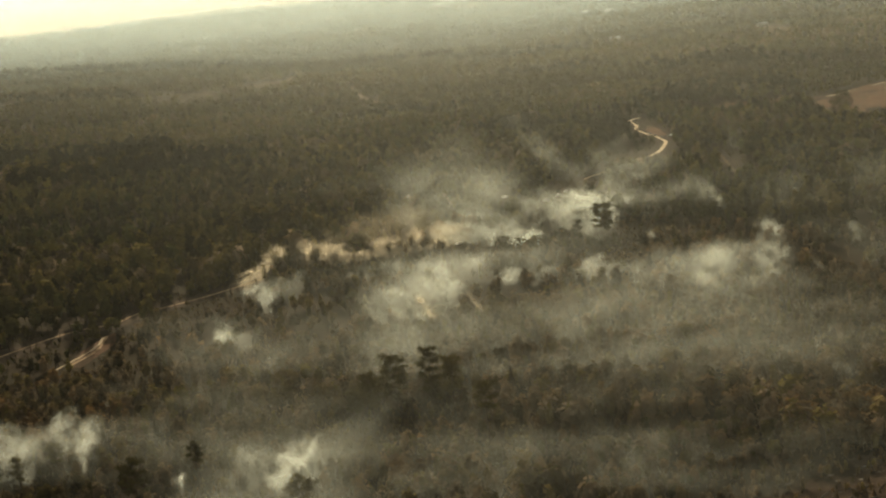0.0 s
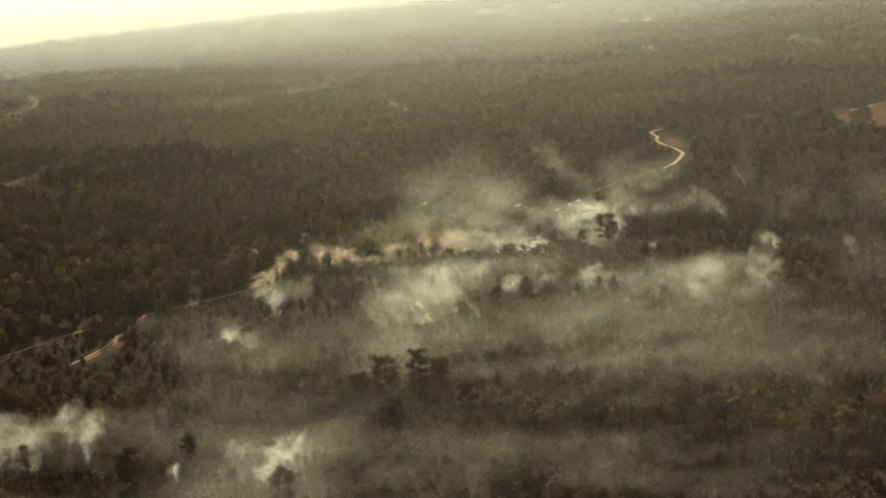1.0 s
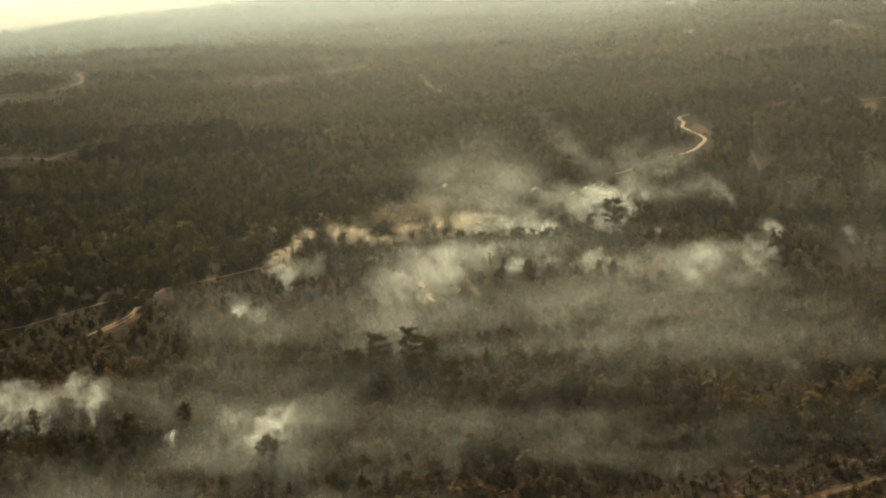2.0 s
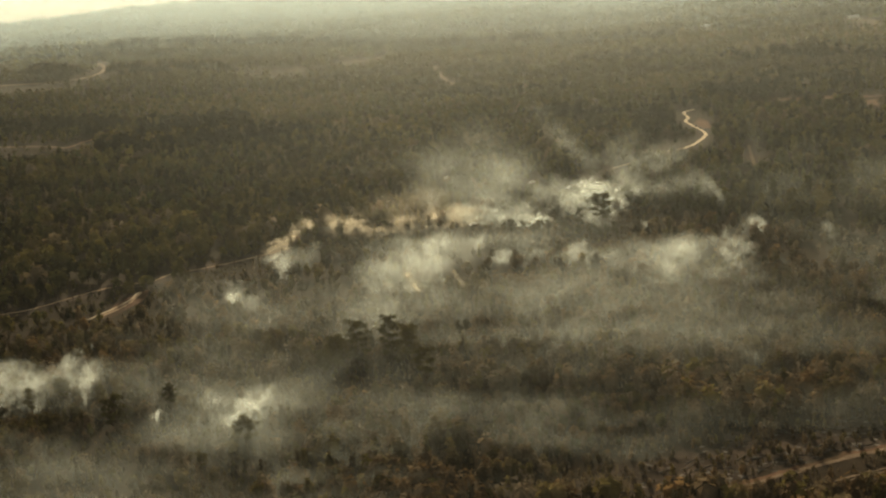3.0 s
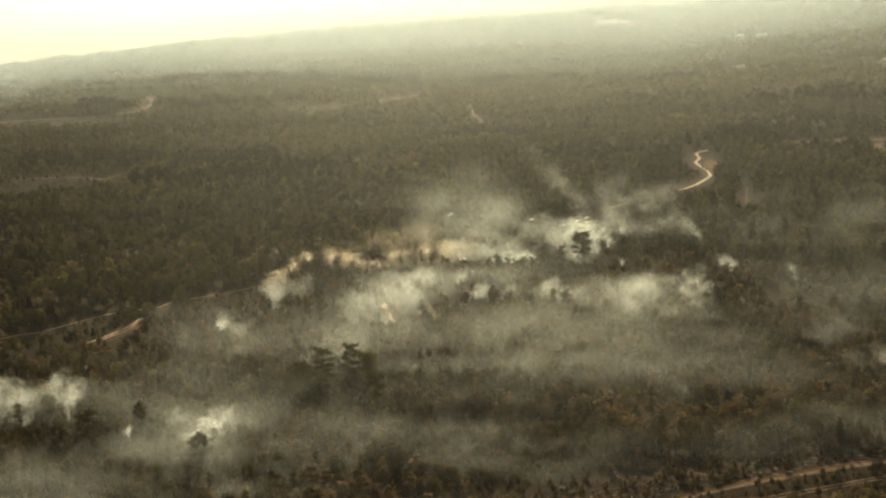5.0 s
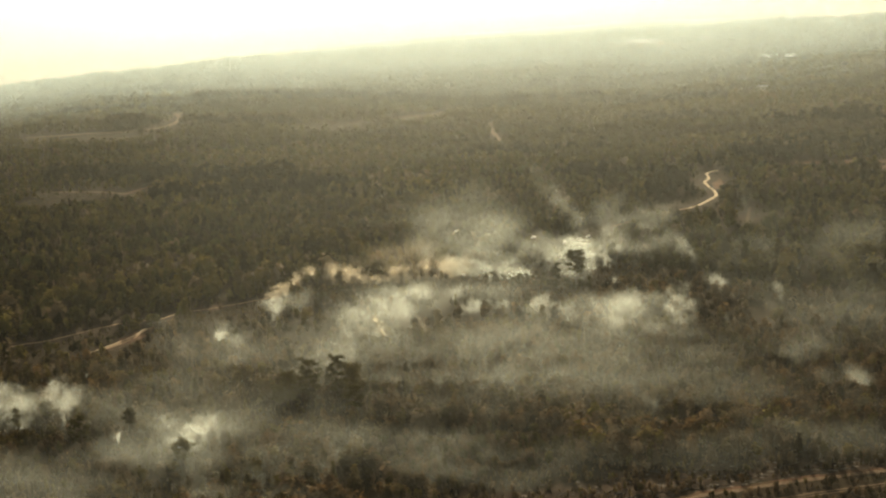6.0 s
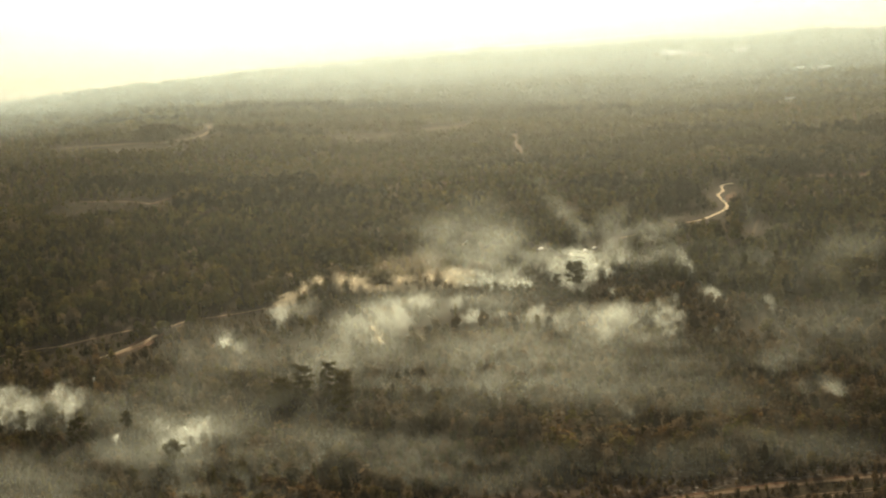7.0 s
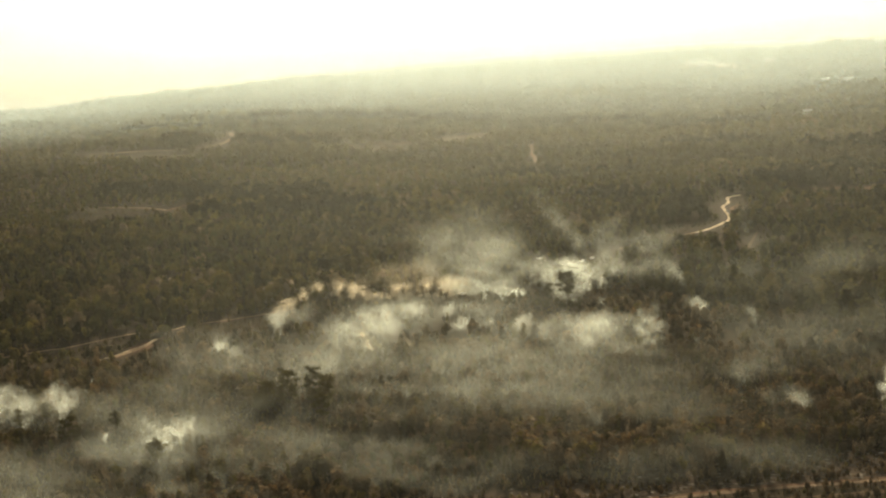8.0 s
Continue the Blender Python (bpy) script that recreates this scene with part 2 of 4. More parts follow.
def track(name, points, width, mat, label, category="track", clear=1.0, lift=0.12):
    """A strip of bare ground that follows a line of plan points."""
    p = np.array(points, float)
    out = [p[0]]
    for a, b, c, d in zip(np.vstack([p[:1], p[:-2]]), p[:-1], p[1:], np.vstack([p[2:], p[-1:]])):
        for u in np.linspace(0, 1, 9)[1:]:
            out.append(0.5 * ((2 * b) + (c - a) * u + (2 * a - 5 * b + 4 * c - d) * u * u + (3 * b - a - 3 * c + d) * u ** 3))
    q = np.array(out)
    tang = np.gradient(q, axis=0)
    tang /= np.linalg.norm(tang, axis=1)[:, None] + 1e-9
    side = np.stack([tang[:, 1], -tang[:, 0]], 1)
    rng = np.random.default_rng(len(points) * 7 + int(abs(p[0, 0])))
    w = width * (1 + 0.25 * rng.standard_normal((len(q), 2)))
    cols = []
    for k, s in enumerate((-0.5, -0.2, 0.2, 0.5)):
        e = q + side * (s * w[:, min(1, k // 2)])[:, None]
        cols.append(np.column_stack([e, ground_z(e[:, 0], e[:, 1]) + (lift if k in (1, 2) else lift * 0.4)]))
    v = np.stack(cols, 1).reshape(-1, 3)
    ob = new(name, mesh_from(name, v, grid_faces(len(q), 4), 4, mat, smooth=True))
    CLEAR.append((q, width * 0.5 + clear))
    return tagged(ob, label, category, kind="structure")


def clearing(name, x, y, rx, ry, mat, label, lift=0.08, turn=0.0, clear=2.0):
    """A patch of open ground with an uneven outline."""
    if y > 1500:
        reach = 24 + 0.015 * (y - 1500)
        y, ry = y - reach, ry + reach
    rng = np.random.default_rng(int(abs(x) * 3 + abs(y)))
    n = 28
    a = np.linspace(0, 2 * np.pi, n, endpoint=False)
    rad = 1 + 0.16 * np.sin(2 * a + rng.random() * 6) + 0.1 * np.sin(5 * a + rng.random() * 6) + 0.05 * rng.standard_normal(n)
    rings = []
    for s in (0.0, 0.35, 0.7, 1.0):
        ex, ey = rx * s * rad * np.cos(a), ry * s * rad * np.sin(a)
        c, d = math.cos(radians(turn)), math.sin(radians(turn))
        px, py = x + ex * c - ey * d, y + ex * d + ey * c
        rings.append(np.column_stack([px, py, ground_z(px, py) + lift]))
    v = np.concatenate(rings)
    faces = []
    for k in range(3):
        for i in range(n):
            j = (i + 1) % n
            faces.append((k * n + i, k * n + j, (k + 1) * n + j, (k + 1) * n + i))
    ob = new(name, mesh_from(name, v, faces[n:] + faces[:n], 4, mat, smooth=True))
    CLEAR.append(("patch", x, y, rx + clear, ry + clear, turn))
    return tagged(ob, label, "clearing", kind="structure")


FIREBREAK = [(-330, 556), (-288, 586), (-273, 593), (-258, 609), (-246, 624), (-230, 638), (-213, 645), (-204, 662), (-190, 672), (-169, 689), (-150, 706), (-128, 728)]
track("verge_firebreak", FIREBREAK, 18.0, BURNT_EARTH, "charred brown strip along the firebreak", clear=-1.0, lift=0.05)
track("track_firebreak", FIREBREAK, 1.8, SAND, "earthy firebreak track along the forest edge", clear=2.5, lift=0.2)
track("track_rut", [(-226, 566), (-216, 590), (-212, 606), (-212, 620)], 1.6, PALE_SAND, "pale rut on the sandy spur", lift=0.24)
track("track_spur", [(-219, 574), (-212, 590), (-210, 602), (-211, 622)], 2.6, SAND, "bare sandy spur track beside the burnt ground")
track("track_verge", [(-290, 500), (-257, 522), (-238, 540), (-224, 562)], 2.0, LANE, "faint earthy track beside the burnt ground")
clearing("clearing_bank", -211, 598, 7, 26, CLAY, "reddish bare bank beside the sandy spur", turn=-4)
track("road_lower", [(97, 920), (109, 931), (127, 942), (141, 962), (152, 975), (162, 984)], 2.6, SAND, "dim sandy end of the sand road in the smoke", "road", clear=5.5)
track("road_sand", [(162, 984), (172, 1000), (183, 1032), (190, 1064), (190, 1099), (185, 1138), (181, 1172), (186, 1200), (185, 1236), (198, 1252)], 3.5, PALE_SAND, "pale winding sand road through the forest", "road", clear=7.5)
clearing("clearing_1", 196, 1150, 8, 34, CLAY, "reddish bare verge beside the sand road", turn=0)
track("track_ride", [(219, 985), (216, 950), (214, 926), (209, 869)], 2.6, BROWN_GRASS, "faint earthy ride through the woods", clear=4.0)
track("verge_burnt", [(20, 304), (81, 332), (117, 349), (153, 366), (188, 380), (224, 393), (300, 418)], 36.0, BURNT_EARTH, "charred open ground above the rutted lane", clear=-20.0, lift=0.03)
track("verge_near", [(20, 280), (81, 312), (117, 329), (153, 346), (188, 360), (224, 373), (260, 385), (300, 398), (345, 411), (400, 425)], 5.0, CLAY, "reddish bare verge along the rutted lane", clear=1.5, lift=0.05)
track("track_near", [(20, 278), (81, 310.5), (117, 327.5), (153, 344.5), (188, 358.5), (224, 371.5), (260, 383.5), (300, 396), (345, 409), (400, 423)], 2.7, LANE, "rutted sandy lane below the burnt slope", clear=3.0, lift=0.16)
track("track_low", [(100, 303), (140, 323), (165, 335), (194, 346), (230, 360), (280, 377), (330, 392), (390, 408)], 1.2, LANE, "wheel rut of a second sandy lane", clear=2.0, lift=0.2)
track("track_rut_low", [(101, 300.8), (141, 320.8), (166, 332.8), (195, 343.8), (231, 357.8), (281, 374.8), (331, 389.8), (391, 405.8)], 1.1, LANE, "wheel rut of a second sandy lane", clear=2.0, lift=0.2)
clearing("field_1", 470, 1210, 96, 165, CLAY, "reddish bare field between the woods", turn=-20)
clearing("field_2", 345, 1292, 62, 16, CLAY, "reddish bare strip before the dark pines", turn=10)
track("track_field", [(418, 1302), (432, 1310), (458, 1332), (497, 1356), (560, 1395)], 5.0, PALE_SAND, "pale lane along the red field", clear=9.0)
track("track_strip", [(268, 1282), (320, 1290), (370, 1290), (418, 1300)], 7.0, CLAY, "reddish bare strip before the dark pines", clear=7.0)
for k, (pts, w) in enumerate([
        ([(-1290, 1905), (-1199, 1885), (-1049, 1830), (-940, 1765), (-869, 1741), (-815, 1765)], 24), ([(-900, 1610), (-820, 1630), (-741, 1660), (-708, 1735), (-724, 1822), (-770, 1909)], 8),
        ([(-520, 1190), (-512, 1230), (-500, 1290)], 6), ([(-640, 1215), (-570, 1212), (-520, 1200)], 7), ([(-474, 1835), (-410, 1812), (-356, 1797)], 6), ([(-400, 1830), (-330, 1880), (-285, 1940), (-264, 2035)], 8),
        ([(-165, 1850), (-158, 1800), (-120, 1640), (-108, 1588)], 8), ([(-800, 1890), (-786, 1925), (-778, 1975)], 16)]):
    track("track_%d" % (k + 1), pts, w, CLAY if k in (0, 2) else LANE, "reddish bare strip through the far woods" if k in (0, 2) else "earthy strip through the far woods", clear=3.0 if k == 6 else 9.0, lift=0.4)
for k, (x, y, rx, ry, turn, mat) in enumerate([
        (-48, 925, 3, 12, 10, SAND), (30, 886, 7, 9, 0, BROWN_GRASS), (-772, 2240, 24, 16, 0, PALE_SAND),
        (-40, 2364, 60, 24, 0, BROWN_GRASS), (304, 2132, 40, 30, 0, BROWN_GRASS), (545, 2010, 30, 40, 0, BROWN_GRASS), (40, 3990, 160, 60, 0, SAND), (239, 4019, 90, 50, 0, BROWN_GRASS), (410, 3240, 60, 30, 0, BROWN_GRASS)]):
    clearing("clearing_%d" % (k + 2), x, y, rx, ry, mat, {"sand": "bare sandy clearing in the woods", "pale_sand": "pale sandy clearing in the far woods", "red_clay": "reddish clay clearing in the woods", "lane_earth": "bare earthy clearing in the far woods", "dry_grass": "dry brown grass clearing in the woods"}[mat.name], lift=0.15 if y < 1500 else 0.5)


def open_ground(x, y):
    """True where no tree stands: on tracks and clearings."""
    bare = np.zeros(len(x), bool)
    for c in CLEAR:
        if isinstance(c[0], str):
            _, cx, cy, rx, ry, turn = c
            a, b = math.cos(radians(turn)), math.sin(radians(turn))
            u, v = (x - cx) * a + (y - cy) * b, -(x - cx) * b + (y - cy) * a
            bare |= (u / rx) ** 2 + (v / ry) ** 2 < 1
        else:
            q, w = c
            near = np.flatnonzero((x > q[:, 0].min() - w) & (x < q[:, 0].max() + w) & (y > q[:, 1].min() - w) & (y < q[:, 1].max() + w))
            for i in range(0, len(near), 4000):
                n = near[i:i + 4000]
                d = np.hypot(x[n][:, None] - q[None, :, 0], y[n][:, None] - q[None, :, 1]).min(1)
                bare[n] |= d < w
    return bare


LOW = [(160, 1000, 42, 80), (188, 1150, 30, 112), (-280, 574, 34, 28), (-243, 604, 26, 30), (-210, 598, 18, 36), (-165, 670, 40, 40), (175, 352, 150, 40), (300, 396, 90, 36), (-42, 895, 16, 50), (30, 860, 14, 36), (90, 905, 30, 50), (66, 852, 26, 40),
       (35, 748, 70, 24), (-90, 722, 60, 18), (86, 748, 48, 44), (78, 702, 28, 36), (80, 680, 30, 26), (-112, 396, 12, 16), (-184, 418, 22, 16), (-1, 414, 9, 18), (-80, 722, 70, 12), (34, 728, 40, 12), (-38, 450, 40, 22), (-68, 355, 12, 16), (-133, 378, 14, 16), (430, 1290, 110, 60), (340, 1275, 110, 50), (395, 1100, 50, 70), (215, 930, 16, 70),
       (-1110, 1800, 180, 80), (-800, 1590, 150, 70), (-690, 1700, 40, 60), (-510, 1180, 28, 70), (-580, 1150, 70, 50), (-415, 1750, 80, 70), (-300, 1880, 60, 100), (-125, 1650, 18, 70), (-790, 1860, 40, 80)]


# stands of dark pines, and far hill faces whose shade is painted on the trees
DARK = [(262, 1322, 66, 30), (186, 1268, 20, 22), (335, 1385, 80, 30), (150, 1060, 26, 60), (-755, 1717, 60, 55), (-580, 1752, 130, 50), (-716, 2240, 420, 90), (-578, 1300, 115, 46), (-385, 1262, 90, 30), (-289, 1168, 90, 26), (-420, 1150, 60, 20), (147, 2001, 130, 40), (148, 1714, 84, 30), (330, 1640, 90, 26), (-980, 2050, 160, 40), (-100, 2150, 160, 30), (420, 1600, 120, 24), (-60, 1420, 120, 22), (60, 1180, 60, 18)]


def pines_and_shade(x, y):
    """1 inside stands of tall dark pines and on far hill faces darkened for shade."""
    f = np.zeros(len(x))
    for cx, cy, rx, ry in DARK:
        f = np.maximum(f, 1 - step(0.75, 1.15, np.hypot((x - cx) / rx, (y - cy) / ry) + 0.12 * np.sin(x / 13.0)))
    return f


def low_growth(x, y):
    """Share of the full height that trees reach: scrub near the roads."""
    f = np.ones(len(x))
    for cx, cy, rx, ry in LOW:
        least = 0.12 if cy > 900 else 0.2 if cx < -200 else 0.32
        f = np.minimum(f, least + (1 - least) * step(0.6, 1.1, np.hypot((x - cx) / rx, (y - cy) / ry)))
    return f


# ---- woodland ----
FIRE_X = [-400, -260, -215, -144, -90, -20, 60, 120, 190, 300, 420]
FIRE_Y = [420, 540, 600, 700, 745, 775, 790, 765, 710, 610, 500]


def burnt(x, y):
    """1 inside the burnt ground, 0 beyond the fire line."""
    return step(14, -14, y - np.interp(x, FIRE_X, FIRE_Y) + 10 * np.sin(x / 23.0))


def fbm(x, y, size):
    """Soft patchy field from crossed waves, about -1 to 1."""
    s = 0
    for k, (a, b, c) in enumerate([(1, .3, 0), (-.5, .9, 2), (.8, -.7, 4), (.2, 1.3, 1), (1.7, .6, 5), (-1.2, 1.5, 3)]):
        s = s + np.sin((a * x + b * y) / size * (1 + .35 * k) + c + 1.3 * np.sin((b * x - a * y) / size * .7 + k)) / (1 + .4 * k)
    return s / 2.6


def leaf_tris(rng, centres, size, outward=None):
    """A ragged triangle at each centre, turned at random or, loosely, to face outward."""
    n = len(centres)
    a = rng.standard_normal((n, 3))
    a /= np.linalg.norm(a, axis=1)[:, None]
    o = rng.standard_normal((n, 3)) if outward is None else outward / (np.linalg.norm(outward, axis=1)[:, None] + 1e-6) + 0.45 * rng.standard_normal((n, 3))
    if outward is not None:
        a = np.cross(o, a)
        a /= np.linalg.norm(a, axis=1)[:, None]
    b = np.cross(a, o)
    b /= np.linalg.norm(b, axis=1)[:, None]
    s = size * rng.uniform(0.6, 1.4, (n, 1))
    c = np.asarray(centres)
    return np.stack([c + a * s, c - a * s * 0.5 + b * s * 0.85, c - a * s * 0.6 - b * s * 0.8], 1).reshape(-1, 3)


def trunk_tris(h, r, sides=3, lean=(0, 0)):
    out = []
    for k in range(sides):
        a, b = 2 * math.pi * k / sides, 2 * math.pi * (k + 1) / sides
        out += [(r * math.cos(a), r * math.sin(a), -0.6), (r * math.cos(b), r * math.sin(b), -0.6), (lean[0], lean[1], h)]
    return np.array(out, float)


def crown_core(rng, form, height, full):
    """The dense inside of a crown: a jagged many-sided lump."""
    bm = bmesh.new()
    bmesh.ops.create_icosphere(bm, subdivisions=1, radius=1.0)
    if not full:
        bm.free()
        bm = bmesh.new()
        bmesh.ops.create_cone(bm, segments=4, radius1=1.0, radius2=0.25, depth=1.6)
    bmesh.ops.triangulate(bm, faces=bm.faces[:])
    mid, wide, tall = {"round": (0.62, 0.25, 0.33), "cone": (0.55, 0.18, 0.42), "shrub": (0.48, 0.27, 0.44)}[form]
    for v in bm.verts:
        k = rng.uniform(0.7, 1.15)
        narrow = 1.0 - (0.55 if form == "cone" else 0.12) * max(0.0, v.co.z)
        v.co = (v.co.x * wide * k * narrow * height, v.co.y * wide * k * narrow * height, (mid + v.co.z * tall * rng.uniform(0.8, 1.1)) * height)
    out = np.array([v.co[:] for f in bm.faces for v in f.verts], float)
    bm.free()
    return out


def tree_shape(seed, leaves, size, form, height=10.0):
    """Triangles of one woodland tree, ten metres high: round, cone, shrub or bare."""
    rng = np.random.default_rng(seed)
    if form == "bare":
        tris = [trunk_tris(height * 0.8, 0.16)]
        n = max(4, leaves)
        z = rng.uniform(0.25, 0.8, n) * height
        a = rng.uniform(0, 2 * np.pi, n)
        ln = rng.uniform(0.15, 0.36, n) * height
        st = np.stack([0 * z, 0 * z, z], 1)
        en = st + np.stack([np.cos(a) * ln * 0.7, np.sin(a) * ln * 0.7, ln * rng.uniform(0.4, 1.0, n)], 1)
        wd = np.stack([-np.sin(a), np.cos(a), 0 * a], 1) * (size * 0.16)
        tris.append(np.stack([st + wd, st - wd, en], 1).reshape(-1, 3))
        tips = st + (en - st) * rng.uniform(0.4, 1.0, (n, 1)) + rng.standard_normal((n, 3)) * 0.5
        tris.append(leaf_tris(rng, tips[: n // 2], size * 0.45))
        return np.concatenate(tris)
    u = rng.random(leaves)
    a = rng.uniform(0, 2 * np.pi, leaves)
    if form == "cone":
        z = 0.18 + 0.82 * u ** 1.25
        rad = 0.25 * (1.04 - z) ** 0.75 * np.sqrt(rng.uniform(0.35, 1, leaves))
    elif form == "shrub":
        z = 0.08 + 0.92 * u
        rad = 0.34 * np.sqrt(np.clip(1 - (2 * z - 0.85) ** 2 / 1.4, 0.05, 1)) * rng.uniform(0.5, 1, leaves)
    else:
        z = 0.3 + 0.7 * u
        rad = 0.30 * np.sqrt(np.clip(1 - (2 * (z - 0.3) / 0.7 - 0.9) ** 2 / 1.35, 0.04, 1)) * rng.uniform(0.55, 1.0, leaves)
    rad = rad * (1 + 0.3 * np.sin(3 * a + seed) + 0.2 * np.sin(5 * a + 9 * z))
    c = np.stack([rad * np.cos(a), rad * np.sin(a), z], 1) * height
    tris = [leaf_tris(rng, c, size, c - np.array([0, 0, height * 0.45])), crown_core(rng, form, height, leaves > 10)]
    if leaves > 20:
        tris.append(trunk_tris(height * 0.8, 0.2))
    return np.concatenate(tris)


def scatter(rng, r0, r1, cell, az0=-47.0, az1=31.0):
    """Jittered plan points in a ring sector round the middle of the walk."""
    a0, a1 = radians(az0), radians(az1)
    n = int(0.5 * (r1 ** 2 - r0 ** 2) * (a1 - a0) / cell ** 2)
    r = np.sqrt(rng.uniform(r0 ** 2, r1 ** 2, n))
    a = rng.uniform(a0, a1, n)
    return 60 + r * np.sin(a), -40 + r * np.cos(a)


def tone_of(x, y, rng):
    """Tone on the scale from green to scorched, height and share that stands, by place."""
    n = len(x)
    b = burnt(x, y)
    p, q = fbm(x, y, 95.0), fbm(x + 500, y - 300, 38.0)
    green = np.clip(0.20 + 0.14 * p + 0.08 * q + 0.09 * rng.standard_normal(n), 0.0, 0.62)
    grey = rng.random(n) < np.clip(0.10 + 0.28 * q + 0.5 * step(0.1, 0.7, fbm(x * 0.4 - 900, y + 400, 150.0)) * step(1000, 1500, y), 0.02, 0.8)
    green = np.where(grey, 0.58 + 0.08 * rng.standard_normal(n), green)
    right = step(-90, 90, x)
    m = fbm(x - 200, y + 900, 22.0) + 0.45 * rng.standard_normal(n)
    char = np.where(m > 0.6 - 0.4 * right, 0.79 + 0.04 * rng.standard_normal(n), np.where(m > -0.35, 0.40 + 0.07 * rng.standard_normal(n), 0.58 + 0.06 * rng.standard_normal(n)))
    tone = np.where(rng.random(n) < b, char, green)
    tall = np.where(b > 0.5, rng.uniform(0.5, 0.95, n), rng.uniform(0.55, 1.4, n) + 0.4 * (rng.random(n) < 0.07)) * (1 + 0.22 * p)
    tall = tall * (1 + 0.3 * step(480, 400, y) * step(-60, 40, x) * b)
    dark = pines_and_shade(x, y)
    tone = np.where(rng.random(n) < dark, 0.06 + 0.05 * rng.standard_normal(n), tone)
    tall = tall * low_growth(x, y) * (1 + (0.45 - 0.3 * step(1500, 2000, y)) * dark)
    keep = rng.random(n) < np.where(b > 0.5, 0.66 + 0.2 * right + 0.3 * q, 0.9 + 0.25 * q)
    return np.clip(tone, 0, 0.97), tall, keep


def woodland(name, label, rng, x, y, forms, leaves, size, grow=1.0, scrub=False, vary=0.55, calm=1.0):
    """One mesh of many trees. forms: the shapes they take."""
    tone, tall, keep = tone_of(x, y, rng)
    if scrub:
        tall, keep = rng.uniform(0.4, 1.3, len(x)), np.ones(len(x), bool)
    tone = 0.28 + (tone - 0.28) * calm
    keep &= ~open_ground(x, y)
    x, y, tone, tall = x[keep], y[keep], tone[keep], tall[keep] * grow
    z = ground_z(x, y)
    stand = 1.0 + (0.3 + 0.25 * step(900, 1800, y)) * fbm(x * 0.4 + 70, y, 120.0) + 0.2 * fbm(x, y + 333, 45.0)
    # darker leaves for the pines; on far hill faces this paints in their shade
    stand = np.clip(stand, 0.4, 1.7) * (1 - 0.68 * pines_and_shade(x, y))
    vs, tn, sh = [], [], []
    which = rng.integers(0, 4, len(x))
    kind = np.where(tone > 0.9, 3, np.where((tone > 0.52) & (tone < 0.74) & (rng.random(len(x)) < 0.7), 3, np.where(tone > 0.52, 2, np.where(rng.random(len(x)) < 0.35, 1, 0))))
    for f, form in enumerate(forms):
        for s in range(4):
            pick = np.flatnonzero((kind == f) & (which == s))
            if not len(pick):
                continue
            shape = tree_shape(11 * f + s, leaves, size, form)
            m = len(pick)
            ang = rng.uniform(0, 2 * np.pi, m)
            h = tall[pick]
            wd = h * rng.uniform(0.8, 1.25, m)
            ca, sa = np.cos(ang) * wd, np.sin(ang) * wd
            X = shape[None, :, 0] * ca[:, None] - shape[None, :, 1] * sa[:, None] + x[pick][:, None]
            Y = shape[None, :, 0] * sa[:, None] + shape[None, :, 1] * ca[:, None] + y[pick][:, None]
            Z = shape[None, :, 2] * h[:, None] + z[pick][:, None]
            vs.append(np.stack([X, Y, Z], 2).reshape(-1, 3))
            tn.append(np.repeat(tone[pick], len(shape)))
            sh.append(np.repeat(rng.uniform(1 - vary, 1 + vary, m) * stand[pick], len(shape)))
    v = np.concatenate(vs)
    ob = new(name, mesh_from(name, v, np.arange(len(v)), 3, LEAVES, {"tone": ("FLOAT", np.concatenate(tn)), "shade": ("FLOAT", np.concatenate(sh))}))
    return tagged(ob, label, "woodland", kind="stuff")


FORMS = ("round", "cone", "shrub", "bare")
rng = np.random.default_rng(5)
x, y = scatter(rng, 310, 640, 4.4)
order = np.argsort(np.hypot(x - 60, (y - 392) * 1.5))
order = order[~open_ground(x[order], y[order])][:270]
NEAREST = list(zip(x[order].tolist(), y[order].tolist()))
x, y = np.delete(x, order), np.delete(y, order)
woodland("near_woodland", "olive and scorched brown young trees on burnt ground", rng, x, y, FORMS, 43, 0.93, 1.15)
x, y = scatter(rng, 310, 660, 4.1)
woodland("undergrowth", "low brown scrub and ferns on the forest floor", rng, x, y, ("shrub", "shrub", "shrub", "shrub"), 8, 1.1, 0.24, True)
spots = [(cx + rx * 1.1 * u * np.cos(a), cy + ry * 1.1 * u * np.sin(a)) for cx, cy, rx, ry in LOW if cy < 1400 for u, a in [(np.sqrt(rng.random(min(420, int(rx * ry / 5)))), rng.uniform(0, 2 * np.pi, min(420, int(rx * ry / 5))))]]
woodland("roadside_scrub", "low olive brown scrub beside the tracks", rng, np.concatenate([q[0] for q in spots]), np.concatenate([q[1] for q in spots]), ("shrub", "shrub", "shrub", "shrub"), 8, 1.2, 0.2, True)
x, y = scatter(rng, 640, 1300, 7.2)
woodland("middle_woodland", "dense olive green pine woodland with bare grey trees", rng, x, y, FORMS, 24, 1.42, 1.2, vary=0.8)
x, y = scatter(rng, 1300, 2400, 8.2)
woodland("far_woodland", "hazy olive woodland on the rising ground", rng, x, y, FORMS, 6, 2.3, 1.15, vary=0.3, calm=0.85)
x, y = scatter(rng, 2400, 4750, 18.0)
woodland("distant_woodland", "pale hazy woodland reaching the hills", rng, x, y, FORMS, 3, 4.2, 1.3, vary=0.12, calm=0.4)
x, y = scatter(rng, 310, 1500, 19.0, 31.0, 313.0)
